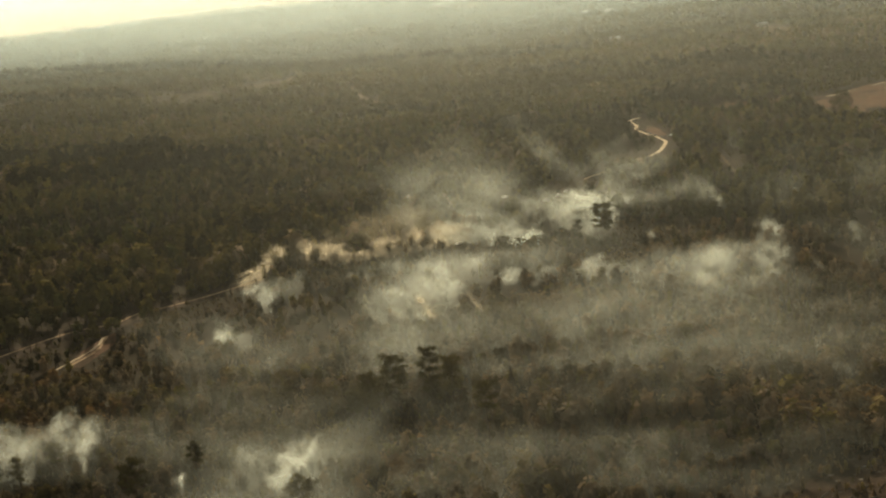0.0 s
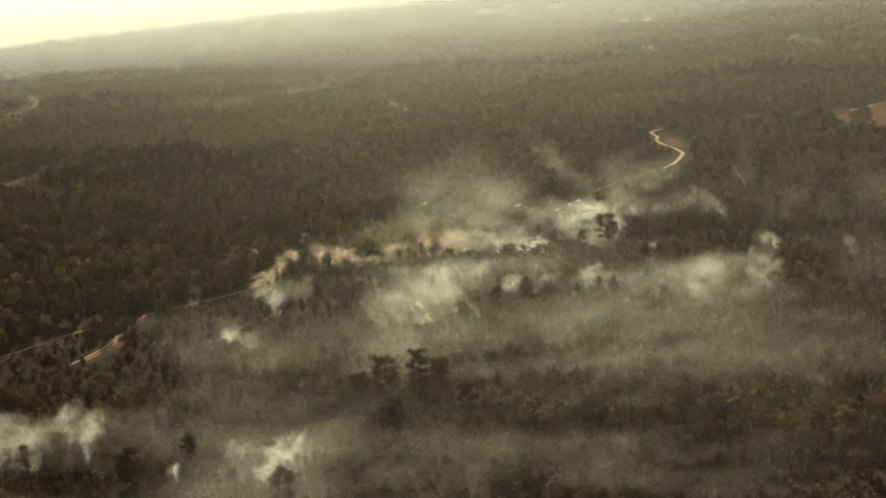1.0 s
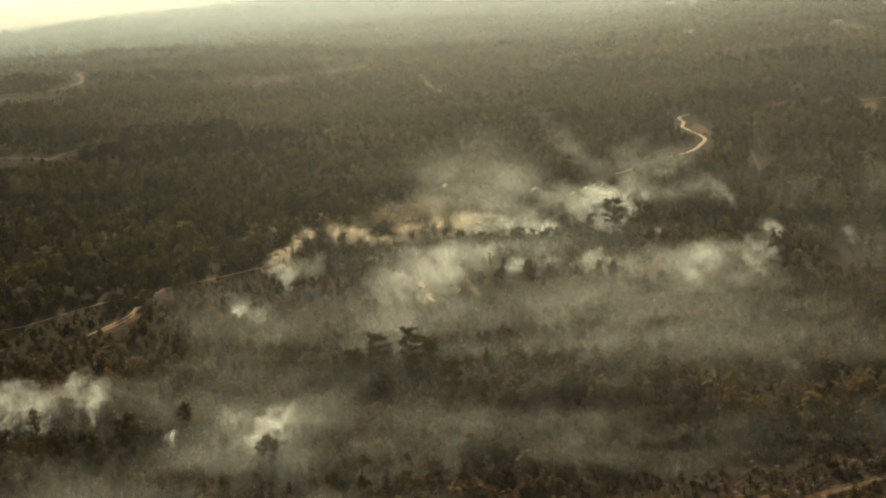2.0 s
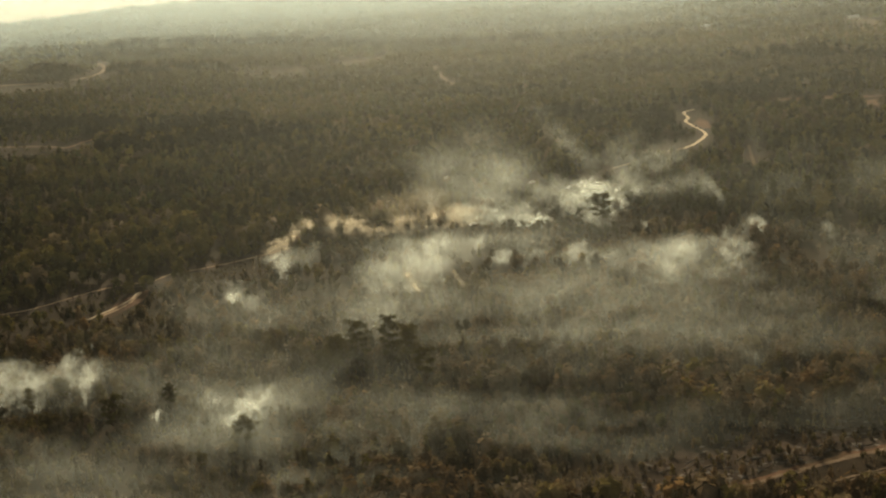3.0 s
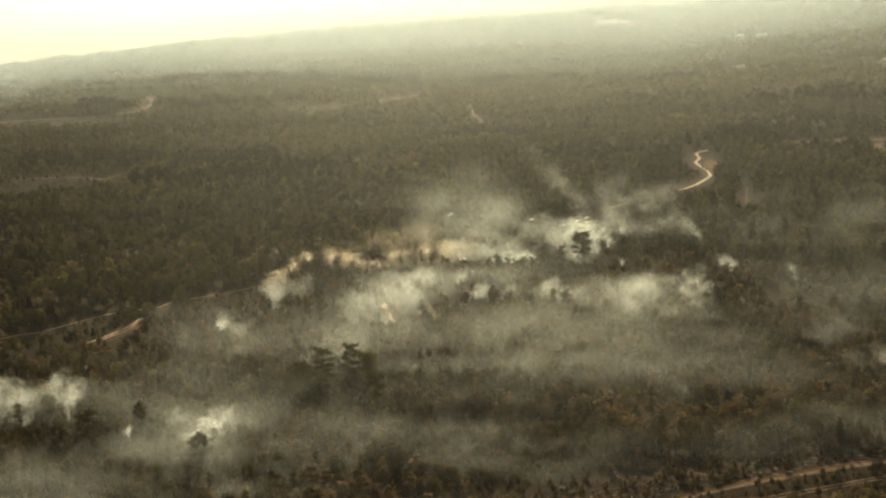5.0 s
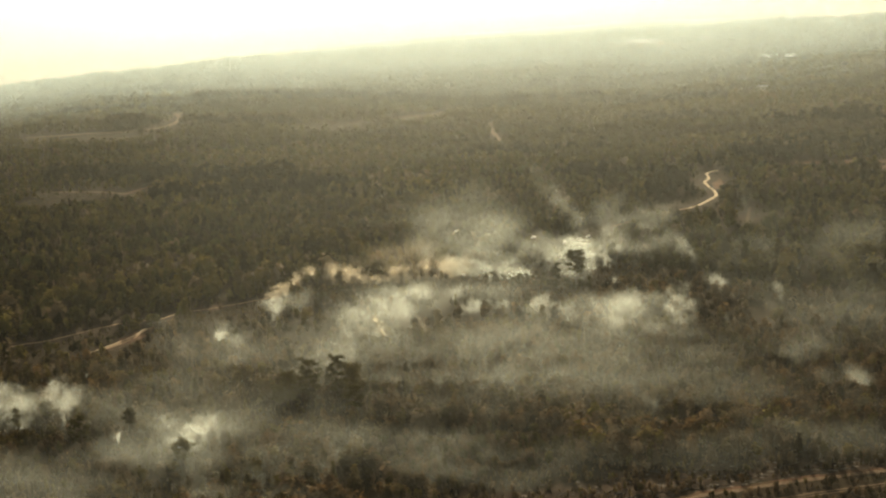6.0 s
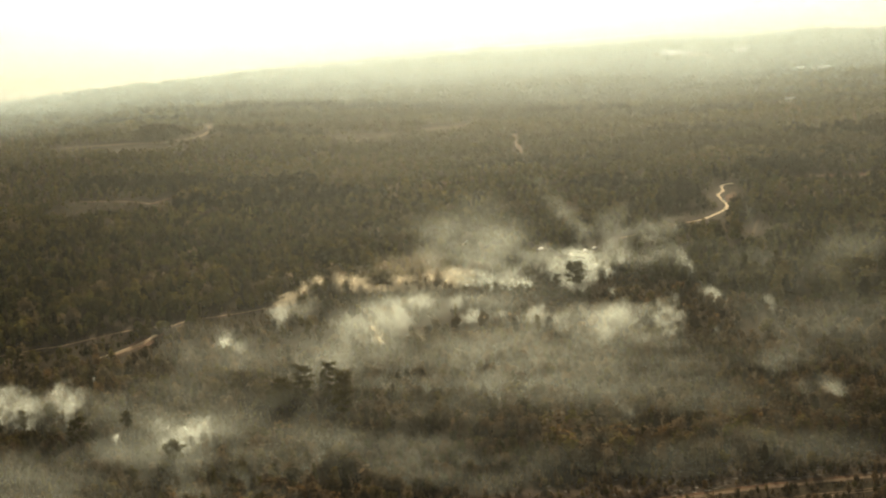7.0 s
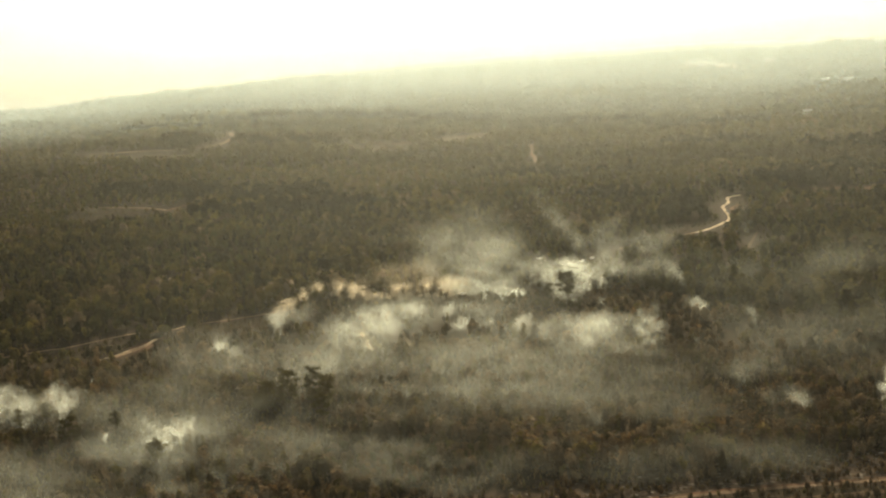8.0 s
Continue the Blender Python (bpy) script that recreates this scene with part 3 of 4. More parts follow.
woodland("outer_woodland", "olive woodland round the burnt slope", rng, x, y, FORMS, 6, 2.3)
x, y = scatter(rng, 5, 310, 7.0, 0.0, 360.0)
woodland("lower_woodland", "young olive and brown trees below the lanes", rng, x, y, FORMS, 11, 1.6)


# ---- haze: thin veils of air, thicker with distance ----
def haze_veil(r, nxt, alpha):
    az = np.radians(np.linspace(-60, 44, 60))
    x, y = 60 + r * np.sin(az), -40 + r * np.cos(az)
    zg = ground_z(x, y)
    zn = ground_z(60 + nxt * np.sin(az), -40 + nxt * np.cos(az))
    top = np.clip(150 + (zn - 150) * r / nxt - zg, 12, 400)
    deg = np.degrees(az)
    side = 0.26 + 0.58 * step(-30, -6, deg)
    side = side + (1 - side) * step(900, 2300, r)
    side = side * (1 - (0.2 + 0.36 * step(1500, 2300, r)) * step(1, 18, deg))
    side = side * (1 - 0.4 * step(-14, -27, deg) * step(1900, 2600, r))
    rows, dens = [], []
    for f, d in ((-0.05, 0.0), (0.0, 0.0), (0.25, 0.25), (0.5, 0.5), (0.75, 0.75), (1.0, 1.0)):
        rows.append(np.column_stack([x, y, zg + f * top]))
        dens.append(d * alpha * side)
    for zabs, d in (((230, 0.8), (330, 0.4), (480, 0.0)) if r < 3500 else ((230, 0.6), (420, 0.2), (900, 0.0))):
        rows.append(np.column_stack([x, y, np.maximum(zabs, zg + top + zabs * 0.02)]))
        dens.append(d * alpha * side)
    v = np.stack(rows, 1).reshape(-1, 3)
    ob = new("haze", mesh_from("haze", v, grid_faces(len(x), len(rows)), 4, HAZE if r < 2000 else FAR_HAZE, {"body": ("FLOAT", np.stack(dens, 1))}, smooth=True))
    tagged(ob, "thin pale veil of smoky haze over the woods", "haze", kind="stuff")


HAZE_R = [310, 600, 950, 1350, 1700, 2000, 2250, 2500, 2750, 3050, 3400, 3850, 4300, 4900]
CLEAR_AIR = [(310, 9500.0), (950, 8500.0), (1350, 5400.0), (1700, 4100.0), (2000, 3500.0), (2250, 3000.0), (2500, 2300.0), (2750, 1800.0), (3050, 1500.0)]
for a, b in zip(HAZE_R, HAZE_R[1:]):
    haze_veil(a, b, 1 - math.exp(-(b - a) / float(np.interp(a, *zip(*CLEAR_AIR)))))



# ---- smoke ----
def smoke(x, y, low, wide, deep, high, thick, slices, drift=0.0, label="pale drifting smoke rising from the burnt ground", mat=None, foot=1.0, fall=0.5):
    """A bank of smoke: thin sheets through an egg-shaped space whose thickness swirls. x, y: middle; low: its foot over the ground;
    drift: sideways lean; foot: width at the ground as a share of the whole; fall: share of the thickness lost towards the top."""
    nx, nz = 13, 7
    vs, fs, loc, den = [], [], [], []
    for k in range(slices):
        w = (k + 0.5) / slices * 2 - 1
        u, v = np.meshgrid(np.linspace(-1, 1, nx), np.linspace(-1, 1, nz), indexing="ij")
        up = (v + 1) / 2
        px = x + u * wide / 2 * (foot + (1 - foot) * up) + drift * up
        py = y + w * deep / 2 + (0.06 * deep + 2.0) * np.sin(3 * u + 2.3 * k) + 0.4 * up * deep / slices
        pz = ground_z(px, py) + low + up * high
        fs.append(grid_faces(nx, nz, len(vs) * nx * nz))
        vs.append(np.stack([px, py, pz], 2).reshape(-1, 3))
        loc.append(np.stack([u, np.full_like(u, w * 0.8), np.where(v < -0.3, -0.3 + (v + 0.3) * 0.25, v)], 2).reshape(-1, 3))
        den.append((thick * (1 - fall * up)).ravel())
    grain = np.full(nx * nz * slices, min(2.6, max(0.55, 80.0 / wide)))
    me = mesh_from("smoke", np.concatenate(vs), np.concatenate(fs), 4, mat or (VEIL_SMOKE if label == VEIL else SMOKE), {"local": ("FLOAT_VECTOR", np.concatenate(loc)), "body": ("FLOAT", np.concatenate(den)), "grain": ("FLOAT", grain)}, smooth=True)
    return tagged(new("smoke", me), label, "smoke", kind="stuff")


VEIL = "broad thin veil of smoke over the burnt slope"
DENSE = "dense white smoke billowing from the fire line"
TAN = "sunlit tan smoke curling along the fire line"
THIN = "thin pale smoke over scorched trees"
WISP = "thin wisp of smoke above the trees"
# broad veils over the burnt ground
smoke(-70, 545, -2, 360, 110, 36, 0.045, 9, label=VEIL)
smoke(-130, 450, -2, 420, 120, 30, 0.036, 9, label=VEIL)
smoke(-60, 395, -2, 400, 110, 30, 0.067, 9, label=VEIL)
smoke(-90, 345, -2, 380, 80, 26, 0.086, 7, label=VEIL)
smoke(-70, 312, -2, 380, 50, 24, 0.084, 5, label=VEIL)
smoke(10, 376, -2, 240, 60, 28, 0.12, 7, label=VEIL)
smoke(90, 510, -2, 330, 110, 38, 0.078, 9, label=VEIL)
smoke(130, 440, -2, 340, 100, 34, 0.042, 9, label=VEIL)
smoke(180, 385, -2, 300, 60, 26, 0.042, 7, label=VEIL)
smoke(-10, 650, -2, 340, 90, 40, 0.051, 7, label=VEIL)
smoke(265, 580, -2, 290, 200, 44, 0.043, 9, label=VEIL)
smoke(265, 735, -2, 300, 240, 50, 0.05, 9, label=VEIL)
smoke(-20, 520, -2, 200, 40, 34, 0.13, 4, label=THIN, mat=SOFT_SMOKE)
smoke(-35, 490, -2, 120, 30, 30, 0.12, 3, label=THIN, mat=SOFT_SMOKE)
smoke(60, 545, -1, 170, 60, 28, 0.1, 4, label=THIN, mat=SOFT_SMOKE)
smoke(-120, 520, 0, 150, 60, 30, 0.056, 4, label=THIN, mat=SOFT_SMOKE)
smoke(30, 475, 0, 150, 40, 26, 0.10, 4, label=THIN, mat=SOFT_SMOKE)
smoke(110, 470, 0, 150, 50, 26, 0.08, 4, label=THIN, mat=SOFT_SMOKE)
smoke(90, 358, -2, 180, 24, 20, 0.045, 4, label=VEIL)
# long bank over the scorched trees
smoke(130, 578, 1, 96, 34, 34, 0.20, 5, 6, "long pale bank of smoke over scorched trees", SOFT_SMOKE, 0.9, 0.3)
smoke(154, 586, 2, 40, 22, 32, 0.26, 4, 6, "long pale bank of smoke over scorched trees", SOFT_SMOKE, 0.7, 0.2)
smoke(122, 578, 3, 50, 24, 32, 0.28, 4, 4, "long pale bank of smoke over scorched trees", SOFT_SMOKE, 0.8, 0.2)
smoke(94, 596, 1, 100, 30, 26, 0.17, 4, 6, THIN, SOFT_SMOKE)
smoke(70, 616, 2, 80, 30, 22, 0.16, 4, 10, THIN, SOFT_SMOKE)
smoke(62, 630, -1, 24, 14, 20, 0.45, 4, 8, foot=0.4)
smoke(130, 558, -1, 130, 30, 26, 0.13, 4, 4, THIN, SOFT_SMOKE)
smoke(20, 650, 0, 110, 40, 24, 0.14, 4, 8, THIN, SOFT_SMOKE)
# white heart of the fire line and the plume that drifts from it
smoke(44, 731, -3, 26, 8, 15, 0.75, 4, -4, DENSE, SOFT_SMOKE, 0.8, 0.5)
smoke(36, 734, -3, 50, 12, 22, 0.85, 5, -8, DENSE, SOFT_SMOKE, 0.8, 0.6)
smoke(14, 738, -2, 50, 14, 20, 0.50, 4, -6, DENSE, SOFT_SMOKE, 0.8, 0.6)
smoke(-8, 750, -2, 50, 14, 24, 0.34, 4, -6, DENSE, SOFT_SMOKE, 0.9, 0.6)
smoke(16, 756, -1, 120, 26, 44, 0.24, 5, -16, DENSE, SOFT_SMOKE, 0.9, 0.7)
smoke(0, 775, 0, 180, 40, 58, 0.15, 5, -16, DENSE, SOFT_SMOKE, 0.8, 0.7)
smoke(-10, 790, 4, 240, 50, 80, 0.10, 4, -30, VEIL, None, 0.8, 0.7)
smoke(84, 772, -2, 56, 18, 34, 0.50, 5, -4, DENSE, SOFT_SMOKE, 0.8, 0.4)
smoke(82, 732, -2, 44, 14, 20, 0.30, 4, 0, DENSE, SOFT_SMOKE, 0.9, 0.3)
smoke(100, 778, -2, 36, 14, 24, 0.5, 4, 10, DENSE, None, 0.7, 0.6)
smoke(68, 760, -2, 60, 20, 30, 0.26, 4, 4, DENSE, SOFT_SMOKE, 0.8, 0.4)
smoke(56, 766, -1, 64, 24, 44, 0.17, 4, -8, DENSE, SOFT_SMOKE, 0.9, 0.5)
smoke(90, 800, 4, 120, 34, 60, 0.16, 4, 16, DENSE, SOFT_SMOKE, 0.7, 0.7)
smoke(84, 830, 10, 44, 30, 72, 0.085, 4, -52, WISP, SOFT_SMOKE, 0.6, 0.5)
smoke(125, 850, 0, 80, 50, 44, 0.12, 4, 10, WISP, SOFT_SMOKE)
# sunlit curls along the fire line
for x, y, w, h, k, lean in [(-38, 742, 22, 22, 0.6, 8), (-20, 744, 40, 22, 0.34, 6), (-58, 738, 36, 22, 0.34, 6), (-82, 728, 22, 22, 0.6, -8), (-72, 724, 24, 14, 0.5, 8), (-98, 734, 34, 22, 0.36, -6), (-116, 740, 32, 18, 0.42, 8), (-131, 738, 18, 20, 0.6, 6), (-137, 718, 18, 22, 0.55, 8), (-142, 702, 24, 16, 0.5, 6), (-148, 690, 24, 12, 0.4, 6)]:
    smoke(x, y, -1, w * 1.3, 12, h, k * 0.8, 4, lean, TAN, TAN_SMOKE, 0.8, 0.4)
smoke(-60, 746, 1, 130, 24, 40, 0.11, 4, 16, TAN, TAN_SMOKE, 0.9, 0.7)
smoke(-110, 742, 0, 90, 20, 26, 0.15, 4, 10, TAN, TAN_SMOKE, 0.9, 0.7)
# bluish streaks below the curls
smoke(-128, 640, -1, 30, 14, 20, 0.30, 4, 10, foot=0.5)
smoke(-140, 664, -1, 34, 14, 18, 0.34, 4, 12, foot=0.6)
smoke(-118, 655, 1, 44, 24, 24, 0.12, 4, 14, THIN, SOFT_SMOKE)
smoke(-70, 688, 0, 80, 16, 12, 0.22, 4, 24, THIN, SOFT_SMOKE, 0.9)
smoke(-30, 676, 0, 44, 18, 20, 0.30, 4, 14, foot=0.6)
smoke(-6, 668, 0, 34, 14, 18, 0.36, 4, 16, foot=0.5)
smoke(14, 640, -1, 46, 14, 16, 0.40, 4, 16, foot=0.5)
smoke(34, 634, -1, 26, 12, 14, 0.34, 4, 10, foot=0.5)
# the tall billow
BILLOW = "tall pale billow of smoke above the scorched trees"
smoke(-26, 578, -1, 74, 30, 42, 0.25, 5, -6, BILLOW, SOFT_SMOKE, 0.7, 0.3)
smoke(-44, 582, 0, 70, 26, 32, 0.16, 4, -8, BILLOW, SOFT_SMOKE, 0.9, 0.4)
smoke(-6, 588, 1, 34, 18, 40, 0.3, 4, -16, BILLOW, None, 0.5, 0.3)
smoke(-16, 606, 10, 80, 22, 28, 0.2, 4, -4, BILLOW, SOFT_SMOKE)
smoke(-20, 572, -1, 12, 8, 28, 0.6, 4, -12, TAN, TAN_SMOKE, 0.5, 0.3)
smoke(4, 580, -1, 10, 8, 22, 0.42, 3, -10, TAN, TAN_SMOKE, 0.5, 0.3)
# small rising puffs
smoke(-130, 572, -1, 18, 10, 18, 0.75, 5, -6, "dense white puff of smoke from the burnt ground", SOFT_SMOKE, 0.5, 0.3)
smoke(-126, 576, 2, 44, 20, 24, 0.14, 4, -10, THIN, SOFT_SMOKE)
smoke(-190, 428, 0, 40, 18, 30, 0.34, 5, -6, foot=0.6)
smoke(-204, 424, 0, 36, 20, 32, 0.30, 4, 2, foot=0.7)
smoke(-168, 434, 0, 34, 16, 26, 0.40, 5, 8, foot=0.6)
smoke(-178, 440, 4, 24, 14, 26, 0.3, 4, 6, foot=0.6)
smoke(-182, 448, 4, 60, 16, 18, 0.12, 4, 6, foot=0.8)
smoke(-176, 430, 0, 100, 34, 28, 0.11, 4, 4, "thin pale smoke round dark pines", SOFT_SMOKE)
smoke(-84, 396, 0, 90, 34, 26, 0.12, 4, 8, "thin pale smoke round dark pines", SOFT_SMOKE)
smoke(-74, 386, 0, 30, 12, 18, 0.50, 5, 0, foot=0.8)
smoke(-74, 400, 4, 34, 12, 18, 0.45, 5, 4, foot=0.7)
smoke(-90, 404, 3, 30, 14, 18, 0.28, 4, -6, foot=0.7)
smoke(-120, 402, -1, 12, 8, 11, 0.66, 4, 3, foot=0.6)
smoke(172, 742, -1, 24, 14, 34, 0.24, 4, -16, WISP, SOFT_SMOKE, 0.4, 0.5)
smoke(158, 752, 0, 60, 30, 40, 0.13, 4, -16, WISP, SOFT_SMOKE)
smoke(186, 680, -1, 26, 14, 18, 0.34, 4, -10, WISP, SOFT_SMOKE, 0.5)
smoke(116, 694, -1, 12, 8, 16, 0.3, 4, -6, WISP, None, 0.5)
smoke(124, 770, 0, 90, 50, 36, 0.10, 4, -10, WISP, SOFT_SMOKE)
smoke(215, 880, 0, 20, 20, 50, 0.06, 3, -8, WISP, SOFT_SMOKE)
smoke(222, 640, -1, 12, 10, 24, 0.15, 4, -8, WISP, SOFT_SMOKE, 0.5)
smoke(186, 600, -1, 8, 6, 12, 0.14, 3, -4, WISP, SOFT_SMOKE, 0.5)
smoke(250, 472, -1, 26, 14, 22, 0.16, 4, -12, "thin bluish smoke above scorched trees", SOFT_SMOKE, 0.4)
smoke(238, 480, 0, 70, 40, 40, 0.07, 5, -24, "thin bluish smoke above scorched trees", SOFT_SMOKE, 0.5)
smoke(288, 482, -1, 30, 20, 36, 0.50, 4, 6, foot=0.5)
smoke(147, 438, 0, 22, 14, 18, 0.11, 4, -6, THIN, SOFT_SMOKE, 0.5)
for x, y in [(-197, 509), (-204, 513), (-190, 489), (-120, 640), (-178, 505)]:
    smoke(x, y, 1, 6, 4, 5, 0.8, 3, 2, "small white puff of smoke from a smouldering stump")


# ---- trees that stand out ----
def part(name, me, parent, label=""):
    ob = new(name, me)
    ob.parent = parent
    return tagged(ob, label)


def tube(points, radii, sides=6):
    """Tapered tube along points."""
    pts = np.array(points, float)
    vs = []
    for p, r in zip(pts, radii):
        a = np.linspace(0, 2 * np.pi, sides, endpoint=False)
        vs.append(np.column_stack([p[0] + r * np.cos(a), p[1] + r * np.sin(a), np.full(sides, p[2])]))
    faces = []
    for k in range(len(pts) - 1):
        for i in range(sides):
            j = (i + 1) % sides
            faces.append((k * sides + i, k * sides + j, (k + 1) * sides + j, (k + 1) * sides + i))
    return np.concatenate(vs), faces


def tall_tree(x, y, height, bare, spread, seed, needles, label, limbs=14, clump=24, droop=0.15, category="pine tree", flat=True, tuft=1.0):
    """A pine with a clear stem, limbs and tufts of needles at their ends. bare: share of the stem without limbs."""
    rng = np.random.default_rng(seed)
    root = new("pine_tree")
    root.location = (x, y, float(ground_z(x, y)) - 0.3)
    tagged(root, label, category)
    bend = rng.uniform(-0.6, 0.6, 2)
    zs = np.linspace(0, height, 8)
    stem = np.column_stack([bend[0] * np.sin(zs / height * 2.5), bend[1] * np.sin(zs / height * 2.0), zs])
    v, f = tube(stem, np.linspace(0.012 * height + 0.05, 0.05, 8), 7)
    part("trunk", mesh_from("trunk", v, f, 4, BARK, smooth=True), root)
    tips = []
    for k in range(limbs):
        u = bare + (1 - bare) * (k + rng.random()) / limbs
        z = u * height
        a = k * 2.4 + rng.uniform(-0.5, 0.5)
        up = (u - bare) / (1 - bare)
        ln = spread * ((0.55 + 0.55 * math.sin(math.pi * (0.15 + 0.75 * up))) if flat else (1.05 - 0.7 * up)) * rng.uniform(0.6, 1.15)
        p0 = np.array([np.interp(z, zs, stem[:, 0]), np.interp(z, zs, stem[:, 1]), z])
        p1 = p0 + np.array([math.cos(a) * ln * 0.55, math.sin(a) * ln * 0.55, ln * 0.22])
        p2 = p0 + np.array([math.cos(a) * ln, math.sin(a) * ln, ln * rng.uniform(0.15, 0.5) - droop])
        v, f = tube([p0, p1, p2], [0.14, 0.09, 0.03], 5)
        part("limb", mesh_from("limb", v, f, 4, BARK, smooth=True), root)
        for q, n in ((p2, clump), (p1 * 0.4 + p2 * 0.6, clump * 2 // 3), (p1, clump // 2)):
            tips.append(q + rng.standard_normal((n, 3)) * np.array([0.8, 0.8, 0.42]) * tuft * (0.6 + spread * 0.12))
    tips.append(stem[-1] + rng.standard_normal((clump * 2, 3)) * np.array([0.7, 0.7, 0.5]))
    tri = leaf_tris(rng, np.concatenate(tips), 0.46)
    part("crown", mesh_from("crown", tri, np.arange(len(tri)), 3, needles), root)
    return root


tall_tree(84, 707, 28.0, 0.42, 5.6, 7, DARK_PINE, "tall lone pine with layered limbs above the smoke", 32, 60, tuft=0.8)
tall_tree(69, 716, 17.0, 0.35, 2.6, 3, DARK_PINE, "thin pine beside the tall lone pine", 9, 40)
tall_tree(-1, 427, 25.0, 0.55, 4.2, 2, CLUMP_PINE, "tall thin pine with a bare stem and small crown", 11, 50)
for k, (x, y, h, b, sp) in enumerate([(-41, 472, 24, 0.2, 5.6), (-50, 467, 18, 0.2, 4.6), (-24, 471, 26, 0.2, 4.4), (-15, 468, 22, 0.35, 4.2), (-58, 468, 11, 0.15, 3.2)]):
    tagged(tall_tree(x, y, h, b, sp, 10 + k, CLUMP_PINE, "dark pine standing in a tight smoky clump", 26, 40), group="pines in the smoky clump")
for k, (x, y, h, b, sp, lab) in enumerate([(-68, 369, 17, 0.5, 4.6, "flat-topped pine in front of white smoke"), (-133, 392, 19, 0.35, 5.2, "broad dark pine above the smoky ground"),
                                          (-112, 404, 19, 0.6, 2.4, "slender pine in the grey smoke"), (-189, 424, 13, 0.25, 1.8, "small narrow pine before white smoke"),
                                          (-177, 434, 13, 0.4, 2.8, "small ragged pine before white smoke"), (-51, 800, 19, 0.5, 2.8, "thin pine rising behind the fire line"),
                                          (-198, 452, 14, 0.5, 2.8, "thin forked pine beside the firebreak"), (-44, 815, 20, 0.55, 2.6, "thin pine behind the drifting smoke"), (-215, 612, 9, 0.3, 3.0, "dark low pine beside the sandy spur")]):
    tall_tree(x, y, h, b, sp, 30 + k, CLUMP_PINE, lab, 15, int(8 + 6.5 * sp), tuft=0.85)
for k, (x, y, h, sp) in enumerate([(381, 1140, 20, 7.5), (388, 1152, 17, 6.5), (372, 1128, 15, 6.5)]):
    tagged(tall_tree(x, y, h, 0.2, sp, 140 + k, DARK_PINE, "broad dark tree at the edge of the red field", 18, 30, category="tree"), group="dark trees by the field")
rng = np.random.default_rng(77)
for k in range(44):
    x, y = (15 + k * 3.4 if k < 24 else -128 + (k - 24) * 5.2) + rng.uniform(-2, 2), (712 if k < 24 else 690) + rng.uniform(-6, 7)
    tagged(tall_tree(x, y, rng.uniform(8, 12.5) * (1.0 if x < 60 else 0.55), 0.2, rng.uniform(1.2, 1.9), 60 + k, DARK_PINE, "young dark pine in the row before the white smoke", 8, 14), group="young pines by the fire line")

# nearest scorched trees, one by one
PROTOTYPES = []
for k, (form, mat, lab) in enumerate([("shrub", SCORCHED, "small tree with scorched orange-brown leaves"), ("round", SCORCHED, "round small tree with scorched brown leaves"),
                                      ("shrub", foliage("olive_leaves", 0.36, 0.2), "bushy small olive green tree"), ("round", PINE_GREEN, "young dark green pine"), ("bare", foliage("dead_twigs", 0.6, 0.1), "bare grey tree with dead twigs")]):
    shape = tree_shape(500 + k, 120, 0.62, form, 8.0)
    leafy = shape if form == "bare" else shape[:-9]
    root = new("small_tree")
    tagged(root, lab, "tree", group="scorched trees above the lane")
    v, f = tube([(0, 0, -0.4), (0.05, 0, 3), (0, 0.06, 6.4)], [0.16, 0.11, 0.03], 6)
    part("trunk", mesh_from("trunk", v, f, 4, BARK, smooth=True), root)
    part("crown", mesh_from("crown", leafy, np.arange(len(leafy)), 3, mat), root)
    PROTOTYPES.append(root)
for k, (x, y) in enumerate(NEAREST):
    src = PROTOTYPES[(0, 2, 1, 4, 0, 3, 2, 1)[k % 8]]
    grow = float(rng.uniform(0.7, 1.15) * max(0.5, low_growth(np.array([x]), np.array([y]))[0]))
    m = pose(x, y, float(ground_z(x, y)), 0, 0, rng.uniform(0, 360)) @ Matrix.Diagonal((grow, grow, grow, 1))
    if k < len(PROTOTYPES):
        PROTOTYPES[k].matrix_world = pose(x, y, float(ground_z(x, y)))
    else:
        ob = copy_thing(src, m)
        ob.matrix_basis = m


# ---- vehicles on the sand road ----
def box(w, d, h, x=0, y=0, z=0, taper=1.0, bevel=0.06):
    """A bevelled block on z; taper narrows its top."""
    bm = bmesh.new()
    bmesh.ops.create_cube(bm, size=1.0)
    for v in bm.verts:
        f = taper if v.co.z > 0 else 1.0
        v.co = (x + v.co.x * w * f, y + v.co.y * d * f, z + (v.co.z + 0.5) * h)
    bmesh.ops.bevel(bm, geom=bm.edges[:], offset=bevel, segments=2, affect="EDGES")
    return bm


def put(name, bm, mat, parent, label=""):
    me = bpy.data.meshes.new(name)
    bm.to_mesh(me)
    bm.free()
    me.materials.append(mat)
    return part(name, me, parent, label)


